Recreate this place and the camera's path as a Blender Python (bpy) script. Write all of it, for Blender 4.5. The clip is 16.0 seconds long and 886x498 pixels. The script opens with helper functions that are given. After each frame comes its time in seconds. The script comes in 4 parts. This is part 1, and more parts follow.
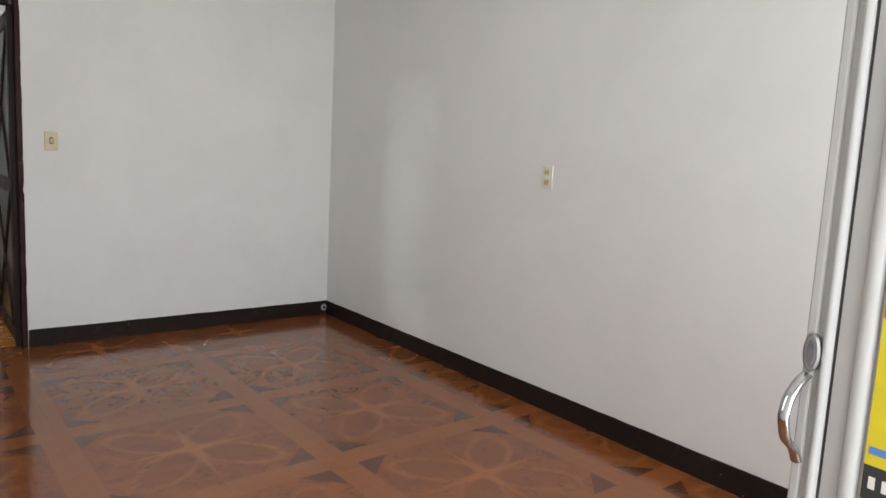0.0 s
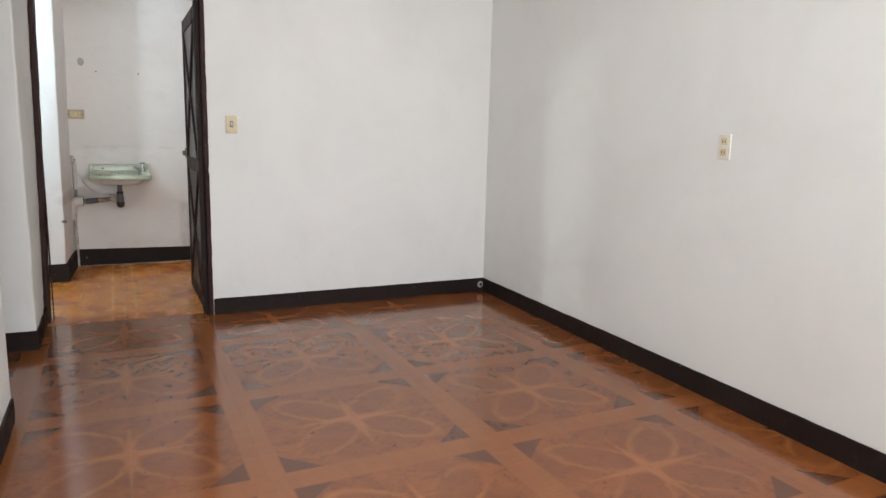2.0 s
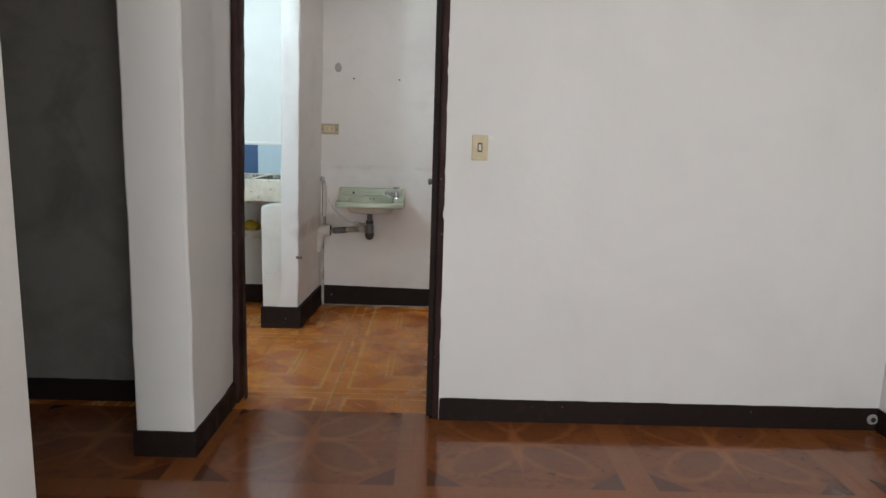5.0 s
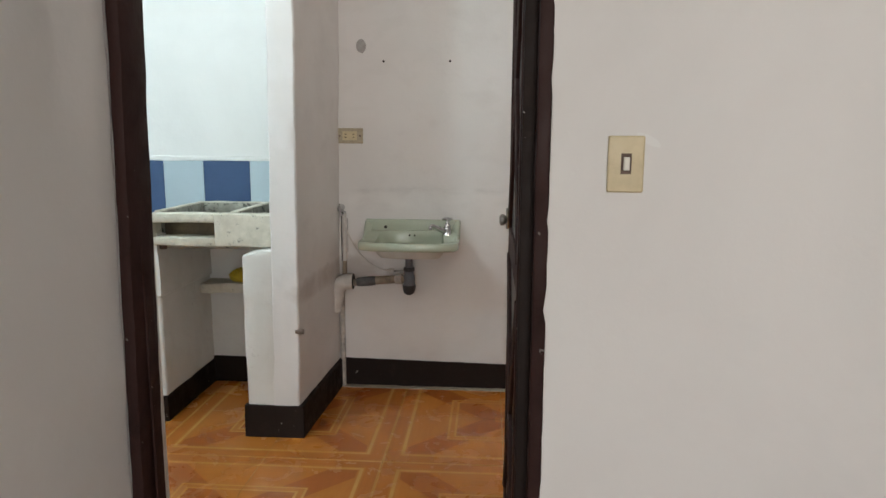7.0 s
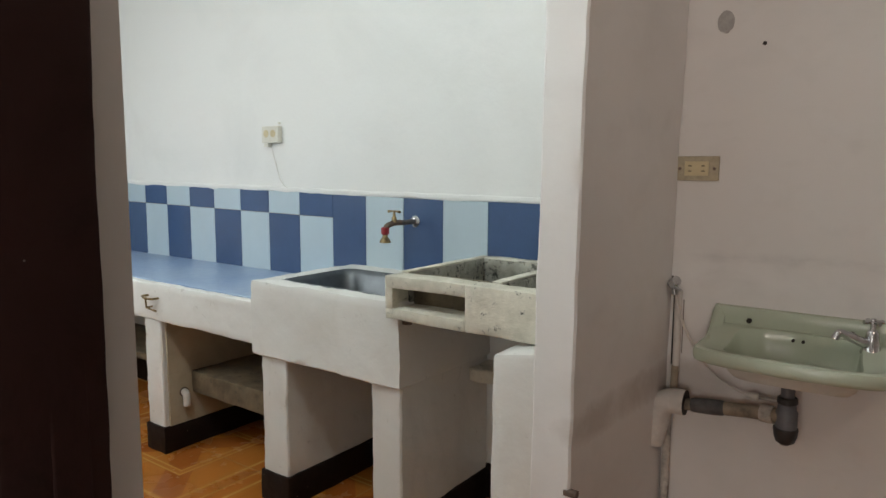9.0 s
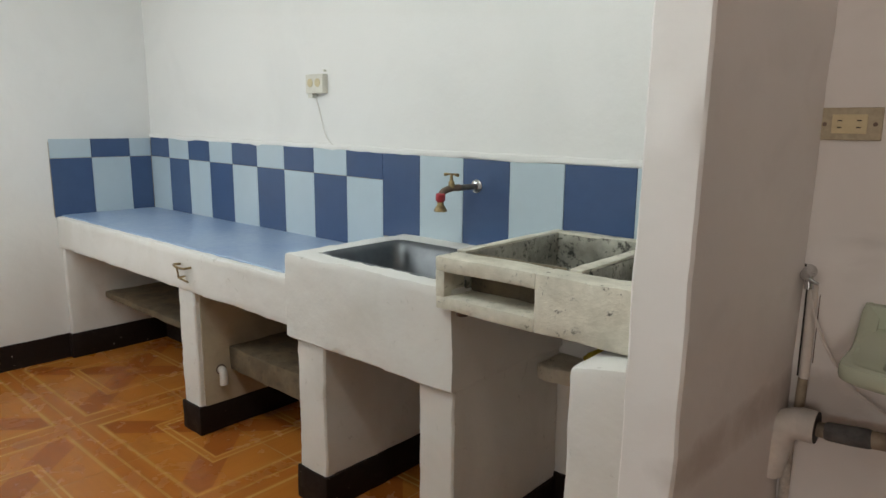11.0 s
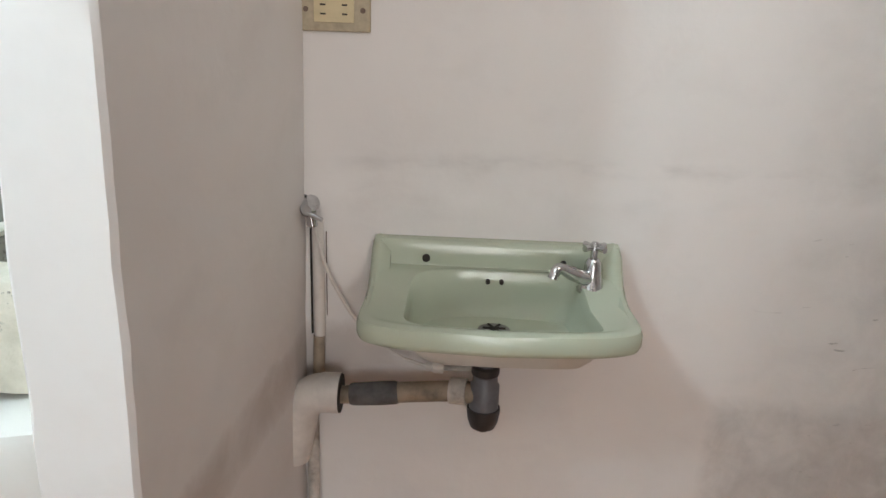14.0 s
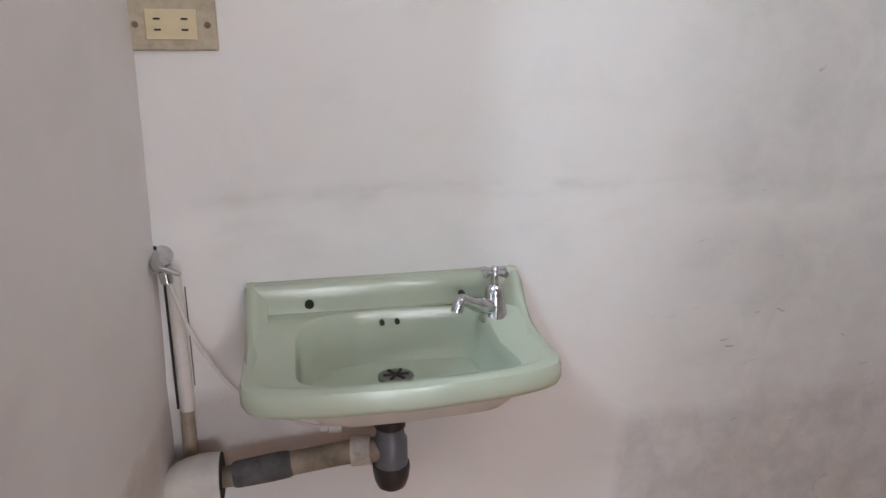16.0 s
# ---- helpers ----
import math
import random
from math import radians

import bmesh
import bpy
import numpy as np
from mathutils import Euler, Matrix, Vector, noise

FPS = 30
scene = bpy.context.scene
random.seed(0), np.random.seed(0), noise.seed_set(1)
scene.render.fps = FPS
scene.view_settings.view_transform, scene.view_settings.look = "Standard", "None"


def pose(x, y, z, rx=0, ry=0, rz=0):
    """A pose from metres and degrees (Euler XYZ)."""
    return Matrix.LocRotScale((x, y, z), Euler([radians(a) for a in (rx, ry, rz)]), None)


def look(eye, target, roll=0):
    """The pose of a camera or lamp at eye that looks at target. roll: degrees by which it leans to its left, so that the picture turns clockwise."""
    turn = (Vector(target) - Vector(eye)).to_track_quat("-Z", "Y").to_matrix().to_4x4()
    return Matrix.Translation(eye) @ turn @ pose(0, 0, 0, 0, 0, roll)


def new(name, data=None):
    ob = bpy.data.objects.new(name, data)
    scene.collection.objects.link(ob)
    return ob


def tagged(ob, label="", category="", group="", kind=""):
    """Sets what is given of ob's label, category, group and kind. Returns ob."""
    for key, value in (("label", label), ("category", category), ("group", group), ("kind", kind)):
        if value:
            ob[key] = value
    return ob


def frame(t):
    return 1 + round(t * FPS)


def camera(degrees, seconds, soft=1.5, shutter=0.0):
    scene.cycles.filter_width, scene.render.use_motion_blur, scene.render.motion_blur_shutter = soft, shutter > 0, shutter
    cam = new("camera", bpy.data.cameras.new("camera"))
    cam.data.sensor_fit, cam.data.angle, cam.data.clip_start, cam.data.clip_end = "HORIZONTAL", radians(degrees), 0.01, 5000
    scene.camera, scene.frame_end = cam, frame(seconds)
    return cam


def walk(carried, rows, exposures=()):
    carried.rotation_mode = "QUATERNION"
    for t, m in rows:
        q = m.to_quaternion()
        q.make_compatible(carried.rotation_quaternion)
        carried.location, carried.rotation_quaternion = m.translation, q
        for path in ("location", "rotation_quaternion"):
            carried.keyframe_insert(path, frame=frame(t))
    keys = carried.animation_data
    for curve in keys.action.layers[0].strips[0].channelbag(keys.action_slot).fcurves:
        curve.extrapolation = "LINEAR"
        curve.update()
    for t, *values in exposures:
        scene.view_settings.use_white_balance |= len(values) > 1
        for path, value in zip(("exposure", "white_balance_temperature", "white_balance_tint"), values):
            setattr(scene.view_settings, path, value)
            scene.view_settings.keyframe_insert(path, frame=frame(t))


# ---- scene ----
cam = camera(66.9, 16.0)
PATH = [
    (0, (0.291, 0.461, 1.233), (1.553, 1.993, 0.983), 2.9),
    (0.5, (0.271, 0.493, 1.232), (1.398, 2.123, 0.96), 1.8),
    (1, (0.294, 0.507, 1.232), (1.23, 2.254, 0.963), 0.7),
    (1.5, (0.289, 0.52, 1.222), (1.128, 2.314, 0.945), 0.8),
    (2, (0.349, 0.543, 1.213), (1.214, 2.315, 0.881), 1.4),
    (2.5, (0.44, 0.627, 1.192), (1.475, 2.286, 0.769), 2.4),
    (3, (0.562, 0.83, 1.224), (1.72, 2.403, 0.796), 3.7),
    (3.5, (0.723, 1.082, 1.239), (1.706, 2.783, 0.863), 1.4),
    (4, (0.794, 1.383, 1.283), (1.303, 3.268, 0.852), 3.9),
    (4.5, (0.854, 1.767, 1.307), (1.039, 3.728, 0.957), 3.1),
    (7, (0.77, 3.772, 1.298), (0.635, 5.742, 0.98), 0.3),
    (7.5, (0.799, 4.146, 1.306), (0.575, 6.1, 0.944), 0.1),
    (8, (0.835, 4.513, 1.296), (0.162, 6.367, 0.965), 0.0),
    (8.5, (0.761, 4.775, 1.294), (-0.161, 6.531, 1.039), 1.4),
    (8.6, (0.739, 4.853, 1.284), (-0.222, 6.591, 1.055), 2.2),
    (9, (0.661, 4.991, 1.318), (-0.504, 6.599, 1.079), 0.3),
    (9.5, (0.599, 5.167, 1.334), (-0.752, 6.63, 1.146), 0.6),
    (10, (0.464, 5.27, 1.312), (-0.857, 6.75, 1.058), 2.1),
    (10.2, (0.443, 5.295, 1.325), (-0.868, 6.778, 1.036), 1.4),
    (12.5, (0.356, 5.378, 1.266), (-0.929, 6.851, 0.843), 0.3),
    (13, (0.313, 5.484, 1.247), (-0.43, 7.256, 0.692), 0.1),
    (13.5, (0.32, 5.727, 1.239), (-0.069, 7.604, 0.667), 1.7),
    (14, (0.305, 5.89, 1.243), (0.259, 7.813, 0.696), 2.1),
    (14.5, (0.271, 5.975, 1.245), (0.536, 7.861, 0.634), 1.1),
    (15, (0.237, 6.017, 1.235), (0.54, 7.829, 0.446), 0.9),
    (15.5, (0.234, 6.022, 1.23), (0.588, 7.868, 0.545), 0.9),
    (16, (0.232, 6.035, 1.233), (0.648, 7.93, 0.75), -0.4),
]
EXPOSURES = [(0.0, -0.12, 6500, 10), (1.5, 0.26, 6500, 10), (2.0, 0.34, 6500, 10), (2.5, 0.45, 6500, 10), (3.0, 0.42, 6500, 10), (3.5, 0.20, 6500, 10), (4.0, 0.32, 6500, 10), (4.5, -0.10, 6500, 10),
             (7.0, -0.10, 6900, 11), (8.0, -0.08, 7000, 12), (8.5, -0.38, 7100, 13), (9.0, -0.52, 7500, 16), (12.5, -0.53, 7900, 18), (13.0, -0.49, 8100, 20), (13.5, 0.04, 7700, 18), (14.0, 0.36, 6800, 13),
             (14.5, 0.66, 6500, 12), (15.0, 0.70, 6300, 13), (15.5, 0.60, 6200, 13), (16.0, 0.44, 6300, 16)]
walk(cam, [(t, look(eye, target, roll)) for t, eye, target, roll in PATH], EXPOSURES)

# ---- plan (metres) ----
ROOM_X0, ROOM_X1 = -0.09, 2.945      # front room, inner faces
DOOR_Y = 5.117                       # front room's end wall
KIT_Y0, KIT_Y1 = 5.400, 7.190         # kitchen, inner faces
KIT_X0, KIT_X1 = -3.56, 2.30
CEIL = 2.75

# ---- light ----
world = bpy.data.worlds.new("sky")
scene.world = world
world.use_nodes = True
wn = world.node_tree.nodes
sky = wn.new("ShaderNodeTexSky")
sky.sky_type, sky.sun_disc = "NISHITA", False
sky.sun_elevation, sky.sun_rotation = radians(55), radians(160)
world.node_tree.links.new(sky.outputs[0], wn["Background"].inputs[0])
wn["Background"].inputs[1].default_value = 0.1


def lamp(name, m, sx, sy, power, colour):
    data = bpy.data.lights.new(name, "AREA")
    data.shape, data.size, data.size_y, data.energy, data.color = "RECTANGLE", sx, sy, power, colour
    ob = new(name, data)
    ob.matrix_world = m
    return ob


sun = new("sun", bpy.data.lights.new("sun", "SUN"))
sun.data.energy, sun.data.angle, sun.data.color = 2.5, radians(0.6), (1, 0.96, 0.9)
sun.matrix_world = look((0, -5, 10), (1.5, -9, 0))
# sky light through the entrance; unseen front and kitchen windows added as fill
lamp("entrance_daylight", look((0.55, -0.17, 1.05), (0.55, 5, 1.05)), 0.9, 2.0, 32, (0.95, 0.98, 1.0))
lamp("front_fill_light", look((2.1, -0.17, 1.6), (0.6, 5, 1.2)), 1.3, 1.2, 46, (0.95, 0.98, 1.0))
lamp("west_fill_light", look((-0.20, 2.05, 1.6), (2.9, 3.9, 1.35)), 1.2, 1.2, 19, (0.95, 0.98, 1.0))
# unseen narrow-spread lamp added in the passage for the east wall's pale stripe
beam = lamp("stripe_lamp", look((-2.12, 4.60, 1.02), (2.9, 4.02, 0.90)), 0.50, 1.70, 0.25, (0.86, 0.97, 1.0))
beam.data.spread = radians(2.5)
lamp("kitchen_fill_light", look((-2.75, 5.34, 1.65), (-2.0, 7.0, 0.8)), 1.0, 1.0, 24, (0.76, 0.91, 1.0))
# bare cool bulb in the kitchen; unseen fill lamp added in the wash corner
bulb = new("kitchen_bulb_light", bpy.data.lights.new("kitchen_bulb_light", "POINT"))
bulb.data.energy, bulb.data.shadow_soft_size, bulb.data.color = 40, 0.05, (0.70, 0.90, 1.0)
bulb.location = (-0.86, 5.62, 2.42)
lamp("wash_fill_light", look((1.30, 5.50, 2.30), (0.85, 7.1, 0.7)), 0.70, 0.50, 8.5, (1.0, 0.90, 0.83))


# ---- materials ----
class Nodes:
    """A short hand for node trees."""

    def __init__(self, name):
        self.mat = bpy.data.materials.new(name)
        self.mat.use_nodes = True
        self.tree = self.mat.node_tree
        self.bsdf = self.tree.nodes["Principled BSDF"]

    def put(self, socket, v):
        if isinstance(v, bpy.types.NodeSocket):
            self.tree.links.new(v, socket)
        elif isinstance(v, (tuple, list)) and len(v) == 3 and socket.type == "RGBA":
            socket.default_value = (*v, 1)
        else:
            socket.default_value = v

    def m(self, op, a, b=0.0, c=0.0):
        n = self.tree.nodes.new("ShaderNodeMath")
        n.operation = op
        for k, v in enumerate((a, b, c)):
            self.put(n.inputs[k], v)
        return n.outputs[0]

    def pos(self, local=False):
        n = self.tree.nodes.new("ShaderNodeTexCoord" if local else "ShaderNodeNewGeometry")
        return n.outputs["Object"] if local else n.outputs["Position"]

    def scaled(self, vec, s):
        n = self.tree.nodes.new("ShaderNodeVectorMath")
        n.operation = "MULTIPLY"
        self.put(n.inputs[0], vec)
        n.inputs[1].default_value = s
        return n.outputs[0]

    def xyz(self, vec):
        n = self.tree.nodes.new("ShaderNodeSeparateXYZ")
        self.put(n.inputs[0], vec)
        return n.outputs

    def noise(self, vec, scale, detail=4.0, rough=0.55, warp=0.0):
        n = self.tree.nodes.new("ShaderNodeTexNoise")
        self.put(n.inputs["Vector"], vec)
        n.inputs["Scale"].default_value, n.inputs["Detail"].default_value = scale, detail
        n.inputs["Roughness"].default_value, n.inputs["Distortion"].default_value = rough, warp
        return n.outputs[0]

    def ramp(self, v, a, b, lo=0.0, hi=1.0):
        n = self.tree.nodes.new("ShaderNodeMapRange")
        n.clamp = True
        self.put(n.inputs[0], v)
        for k, x in enumerate((a, b, lo, hi)):
            n.inputs[k + 1].default_value = x
        return n.outputs[0]

    def mix(self, f, a, b):
        n = self.tree.nodes.new("ShaderNodeMix")
        n.data_type = "RGBA"
        self.put(n.inputs[0], f)
        self.put(n.inputs[6], a)
        self.put(n.inputs[7], b)
        return n.outputs[2]

    def random(self):
        return self.tree.nodes.new("ShaderNodeObjectInfo").outputs["Random"]

    def done(self, colour, rough=0.5, bump=None, depth=0.002, metal=0.0, spec=0.5, coat=0.0):
        self.put(self.bsdf.inputs["Base Color"], colour)
        self.put(self.bsdf.inputs["Roughness"], rough)
        self.put(self.bsdf.inputs["Metallic"], metal)
        self.put(self.bsdf.inputs["Specular IOR Level"], spec)
        self.put(self.bsdf.inputs["Coat Weight"], coat)
        self.bsdf.inputs["Coat Roughness"].default_value = 0.06
        if bump is not None:
            n = self.tree.nodes.new("ShaderNodeBump")
            n.inputs["Distance"].default_value = depth
            self.put(n.inputs["Height"], bump)
            self.tree.links.new(n.outputs[0], self.bsdf.inputs["Normal"])
        return self.mat


def plaster(name, base, dirt, amount, scale=1.3, lump=0.004, scuffs=0.0):
    """Rolled wall paint over hand-trowelled plaster: broad lumps, fine roller grain, faint smears."""
    n = Nodes(name)
    p = n.pos()
    broad = n.noise(p, scale, 5, 0.6, 0.6)
    fine = n.noise(p, 90, 3)
    lumps = n.noise(p, 7, 4, 0.5)
    f = n.m("MULTIPLY", n.ramp(broad, 0.45, 0.72), amount)
    col = n.mix(f, base, dirt)
    if scuffs:
        col = n.mix(n.m("MULTIPLY", n.ramp(n.noise(p, 19, 6, 0.72, 0.5), 0.62, 0.72), scuffs), col, (0.30, 0.27, 0.23))
    h = n.m("ADD", n.m("MULTIPLY", lumps, 1.0), n.m("MULTIPLY", fine, 0.07))
    return n.done(col, n.ramp(broad, 0.3, 0.8, 0.55, 0.75), h, lump, spec=0.3)


def soft_less(n, v, edge, blur=0.004):
    return n.ramp(v, edge - blur, edge + blur, 1.0, 0.0)


def smeared(name):
    """Thin white paint over patched cement plaster: soft clouds, a grey unpainted stretch to the east, a trowel line."""
    n = Nodes(name)
    p = n.pos()
    x, y, z = n.xyz(p)
    patch = n.noise(p, 1.6, 4, 0.5, 0.3)
    cloud = n.noise(n.scaled(p, (1, 1, 1.6)), 5.0, 4, 0.55, 0.3)
    blot = n.noise(p, 8, 6, 0.65, 0.5)
    scuff = n.noise(p, 17, 4, 0.6, 0.6)
    fine = n.noise(p, 110, 3)
    col = n.mix(n.m("MULTIPLY", n.ramp(patch, 0.46, 0.68), 0.45), (0.76, 0.735, 0.72), (0.64, 0.61, 0.59))
    col = n.mix(n.m("MULTIPLY", n.ramp(cloud, 0.52, 0.74), 0.25), col, (0.60, 0.57, 0.55))
    # grey cement showing through, ragged edge, pale flecks and a few dark scrapes in it
    drift = n.m("MULTIPLY", n.m("SUBTRACT", n.noise(p, 2.6, 5, 0.6, 0.4), 0.5), 0.55)
    grey = n.ramp(n.m("ADD", x, drift), 0.90, 1.16)
    tone = n.mix(n.ramp(blot, 0.36, 0.64), (0.70, 0.68, 0.66), (0.57, 0.55, 0.535))
    col = n.mix(n.m("MULTIPLY", grey, 0.70), col, tone)
    scrape = n.m("MULTIPLY", n.ramp(n.noise(n.scaled(p, (1, 1, 2.6)), 13, 3, 0.5, 1.2), 0.70, 0.75), grey)
    col = n.mix(n.m("MULTIPLY", scrape, 0.6), col, (0.27, 0.26, 0.25))
    edge = n.m("MULTIPLY", n.m("SUBTRACT", n.noise(p, 6, 5, 0.65), 0.5), 0.10)
    repair = n.m("MULTIPLY", n.ramp(n.m("ADD", x, edge), 0.850, 0.880), n.ramp(n.m("ADD", z, edge), 0.54, 0.58, 1.0, 0.0))
    mottle = n.mix(n.ramp(n.noise(p, 14, 5, 0.65, 0.5), 0.38, 0.64), (0.63, 0.60, 0.58), (0.46, 0.435, 0.42))
    col = n.mix(n.m("MULTIPLY", repair, 0.55), col, mottle)
    # smudged trowel line with a paler wash under it
    level = n.m("ADD", z, n.m("MULTIPLY", n.m("SUBTRACT", n.noise(p, 4, 4), 0.5), 0.10))
    line = n.m("MULTIPLY", soft_less(n, n.m("ABSOLUTE", n.m("SUBTRACT", level, 1.045)), 0.010, 0.016), n.ramp(n.noise(n.scaled(p, (1, 1, 3)), 5, 4, 0.6), 0.46, 0.62))
    col = n.mix(n.m("MULTIPLY", line, n.ramp(x, 0.03, 0.12, 0.0, 0.35)), col, (0.42, 0.40, 0.39))
    pale = n.m("MULTIPLY", soft_less(n, n.m("ABSOLUTE", n.m("SUBTRACT", level, 0.985)), 0.04, 0.04), n.ramp(cloud, 0.42, 0.6, 0.7, 0.0))
    col = n.mix(n.m("MULTIPLY", pale, n.ramp(x, 0.0, 0.05)), col, (0.80, 0.775, 0.76))
    # brown smear round the pipes in the corner
    dx, dz = n.m("DIVIDE", n.m("SUBTRACT", x, 0.06), 0.17), n.m("DIVIDE", n.m("SUBTRACT", z, 0.64), 0.07)
    brown_smear = n.m("ADD", n.m("ADD", n.m("MULTIPLY", dx, dx), n.m("MULTIPLY", dz, dz)), n.m("MULTIPLY", n.m("SUBTRACT", blot, 0.5), 1.6))
    col = n.mix(n.ramp(brown_smear, 0.2, 1.0, 0.45, 0.0), col, (0.36, 0.29, 0.25))
    h = n.m("ADD", n.m("ADD", n.noise(p, 4, 4, 0.5), n.m("MULTIPLY", scuff, 0.10)), n.m("MULTIPLY", fine, 0.025))
    return n.done(col, n.ramp(cloud, 0.3, 0.8, 0.5, 0.7), h, 0.007, spec=0.3)


def paint(name, base, worn, amount=0.35, rough=0.35, depth=0.0015, scale=9.0, spec=0.35, flecks=0.0):
    """Brushed enamel paint with scuffs."""
    n = Nodes(name)
    p = n.pos()
    a = n.noise(p, scale, 6, 0.65, 0.4)
    b = n.noise(n.scaled(p, (1, 1, 0.15)), 60, 3)
    f = n.m("MULTIPLY", n.ramp(a, 0.55, 0.75), amount)
    fleck = n.m("MULTIPLY", n.ramp(n.noise(p, 46, 2), 0.735, 0.76), flecks)
    return n.done(n.mix(fleck, n.mix(f, base, worn), (0.5, 0.48, 0.45)), n.ramp(a, 0.3, 0.7, rough * 0.8, rough * 1.4), n.m("ADD", a, n.m("MULTIPLY", b, 0.25)), depth, spec=spec)


def plain(name, base, rough=0.4, metal=0.0, vary=0.2, scale=25.0, spec=0.5, depth=0.0004, dark=0.5):
    n = Nodes(name)
    p = n.pos()
    a = n.noise(p, scale, 4, 0.6)
    f = n.m("MULTIPLY", n.ramp(a, 0.4, 0.75), vary)
    return n.done(n.mix(f, base, tuple(c * dark for c in base)), n.ramp(a, 0.3, 0.7, rough * 0.8, min(1.0, rough * 1.25)), a, depth, metal, spec)


WALL = plaster("white_wall_paint", (0.78, 0.77, 0.75), (0.70, 0.69, 0.67), 0.6)
NOOK = smeared("smeared_white_wall_paint")
KWALL = plaster("kitchen_wall_paint", (0.80, 0.80, 0.78), (0.72, 0.72, 0.70), 0.6, 1.6, 0.006)
SHADED_GREY = plaster("shaded_grey", (0.24, 0.225, 0.205), (0.15, 0.14, 0.125), 0.8, 3.0, 0.006)
CEILING = plaster("ceiling_paint", (0.78, 0.78, 0.76), (0.70, 0.70, 0.68), 0.5)
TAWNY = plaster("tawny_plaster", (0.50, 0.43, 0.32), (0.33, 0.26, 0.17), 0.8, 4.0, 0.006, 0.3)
LIME = plaster("counter_plaster", (0.76, 0.75, 0.72), (0.60, 0.57, 0.51), 0.45, 3.0, 0.007, 0.45)
BROWN = paint("dark_brown_enamel", (0.034, 0.014, 0.012), (0.016, 0.008, 0.007), 0.7, 0.55, 0.0025, 7.0, 0.2, 0.35)
BASE = paint("dark_brown_base_paint", (0.017, 0.010, 0.008), (0.06, 0.045, 0.038), 0.35, 0.55, 0.002, 14, 0.2, 0.6)
LEAF = paint("dark_green_door_paint", (0.020, 0.024, 0.022), (0.06, 0.06, 0.05), 0.5, 0.3, 0.002, 18)
WHITE_METAL = paint("white_door_enamel", (0.50, 0.49, 0.475), (0.44, 0.425, 0.41), 0.2, 0.45, 0.0005)
GREY_METAL = paint("grey_door_enamel", (0.38, 0.365, 0.35), (0.31, 0.295, 0.28), 0.25, 0.35, 0.0005)
CHROME = plain("chrome", (0.62, 0.62, 0.63), 0.15, 1.0, 0.5, 40, dark=0.35)
STEEL = plain("brushed_steel", (0.17, 0.185, 0.195), 0.42, 1.0, 0.4, 10, depth=0.00005)
BRASS = plain("tarnished_brass", (0.34, 0.25, 0.13), 0.45, 0.8, 0.9, 70, dark=0.25)
RED = plain("red_plastic", (0.42, 0.04, 0.05), 0.4)
UNGLAZED = plain("unglazed_ceramic", (0.62, 0.60, 0.55), 0.7, 0.0, 0.3, 12)
CERAMIC = plain("green_glazed_ceramic", (0.46, 0.51, 0.405), 0.13, 0.0, 0.12, 8, depth=0.0002, dark=0.85)
CREAM = plain("yellowed_cream_plastic", (0.62, 0.52, 0.32), 0.4, 0.0, 0.35, 40, dark=0.65)
PALE = plain("pale_plastic", (0.70, 0.68, 0.60), 0.4, 0.0, 0.3, 40, dark=0.7)
SOCKET = plain("aged_beige_plastic", (0.45, 0.38, 0.27), 0.5, 0.0, 0.6, 50, dark=0.55)
SLOT = plain("dark_slot", (0.02, 0.015, 0.012), 0.7)
PVC_WHITE = plain("painted_white_pipe", (0.66, 0.62, 0.58), 0.45, 0.0, 0.5, 22, dark=0.6)
PVC_GREY = plain("grey_plastic_pipe", (0.14, 0.14, 0.155), 0.4, 0.0, 0.5, 40)
PVC_BLACK = plain("black_plastic_nut", (0.03, 0.026, 0.026), 0.45)
PIPE_DARK = plain("dark_stained_tape", (0.12, 0.115, 0.115), 0.7, 0.0, 0.9, 30)
PIPE_TAN = plain("stained_tan_pipe", (0.34, 0.27, 0.20), 0.6, 0.0, 1.0, 16, dark=0.22)
PIPE_PALE = plain("flaking_white_pipe_paint", (0.58, 0.53, 0.48), 0.6, 0.0, 1.0, 22, depth=0.001, dark=0.3)
RUST = plain("rusty_pipe", (0.16, 0.11, 0.085), 0.75, 0.0, 0.9, 30, depth=0.002, dark=0.35)
HOSE = plain("white_hose", (0.68, 0.66, 0.62), 0.4)
GROUT = plain("beige_grout", (0.40, 0.34, 0.27), 0.85, 0.0, 0.6, 60, depth=0.001)
STEEL_DULL = plain("dull_steel", (0.30, 0.29, 0.28), 0.45, 1.0)
CEMENT = plain("grey_cement_patch", (0.42, 0.40, 0.39), 0.85, 0.0, 0.5, 60)
YELLOW = plain("yellow_cloth", (0.55, 0.40, 0.03), 0.8, 0.0, 0.5, 30)
POSTER = plain("yellow_poster", (0.62, 0.50, 0.02), 0.35)
PRINT_RED = plain("red_print", (0.6, 0.05, 0.03), 0.4)
PRINT_BLUE = plain("blue_print", (0.10, 0.22, 0.5), 0.4)
PRINT_DARK = plain("black_print", (0.03, 0.03, 0.03), 0.4)
BLUE = plain("dark_blue_tile", (0.055, 0.104, 0.212), 0.18, 0.0, 0.3, 14, depth=0.0003, dark=0.75)
SKYBLUE = plain("pale_blue_tile", (0.47, 0.58, 0.64), 0.16, 0.0, 0.2, 14, depth=0.0003, dark=0.85)


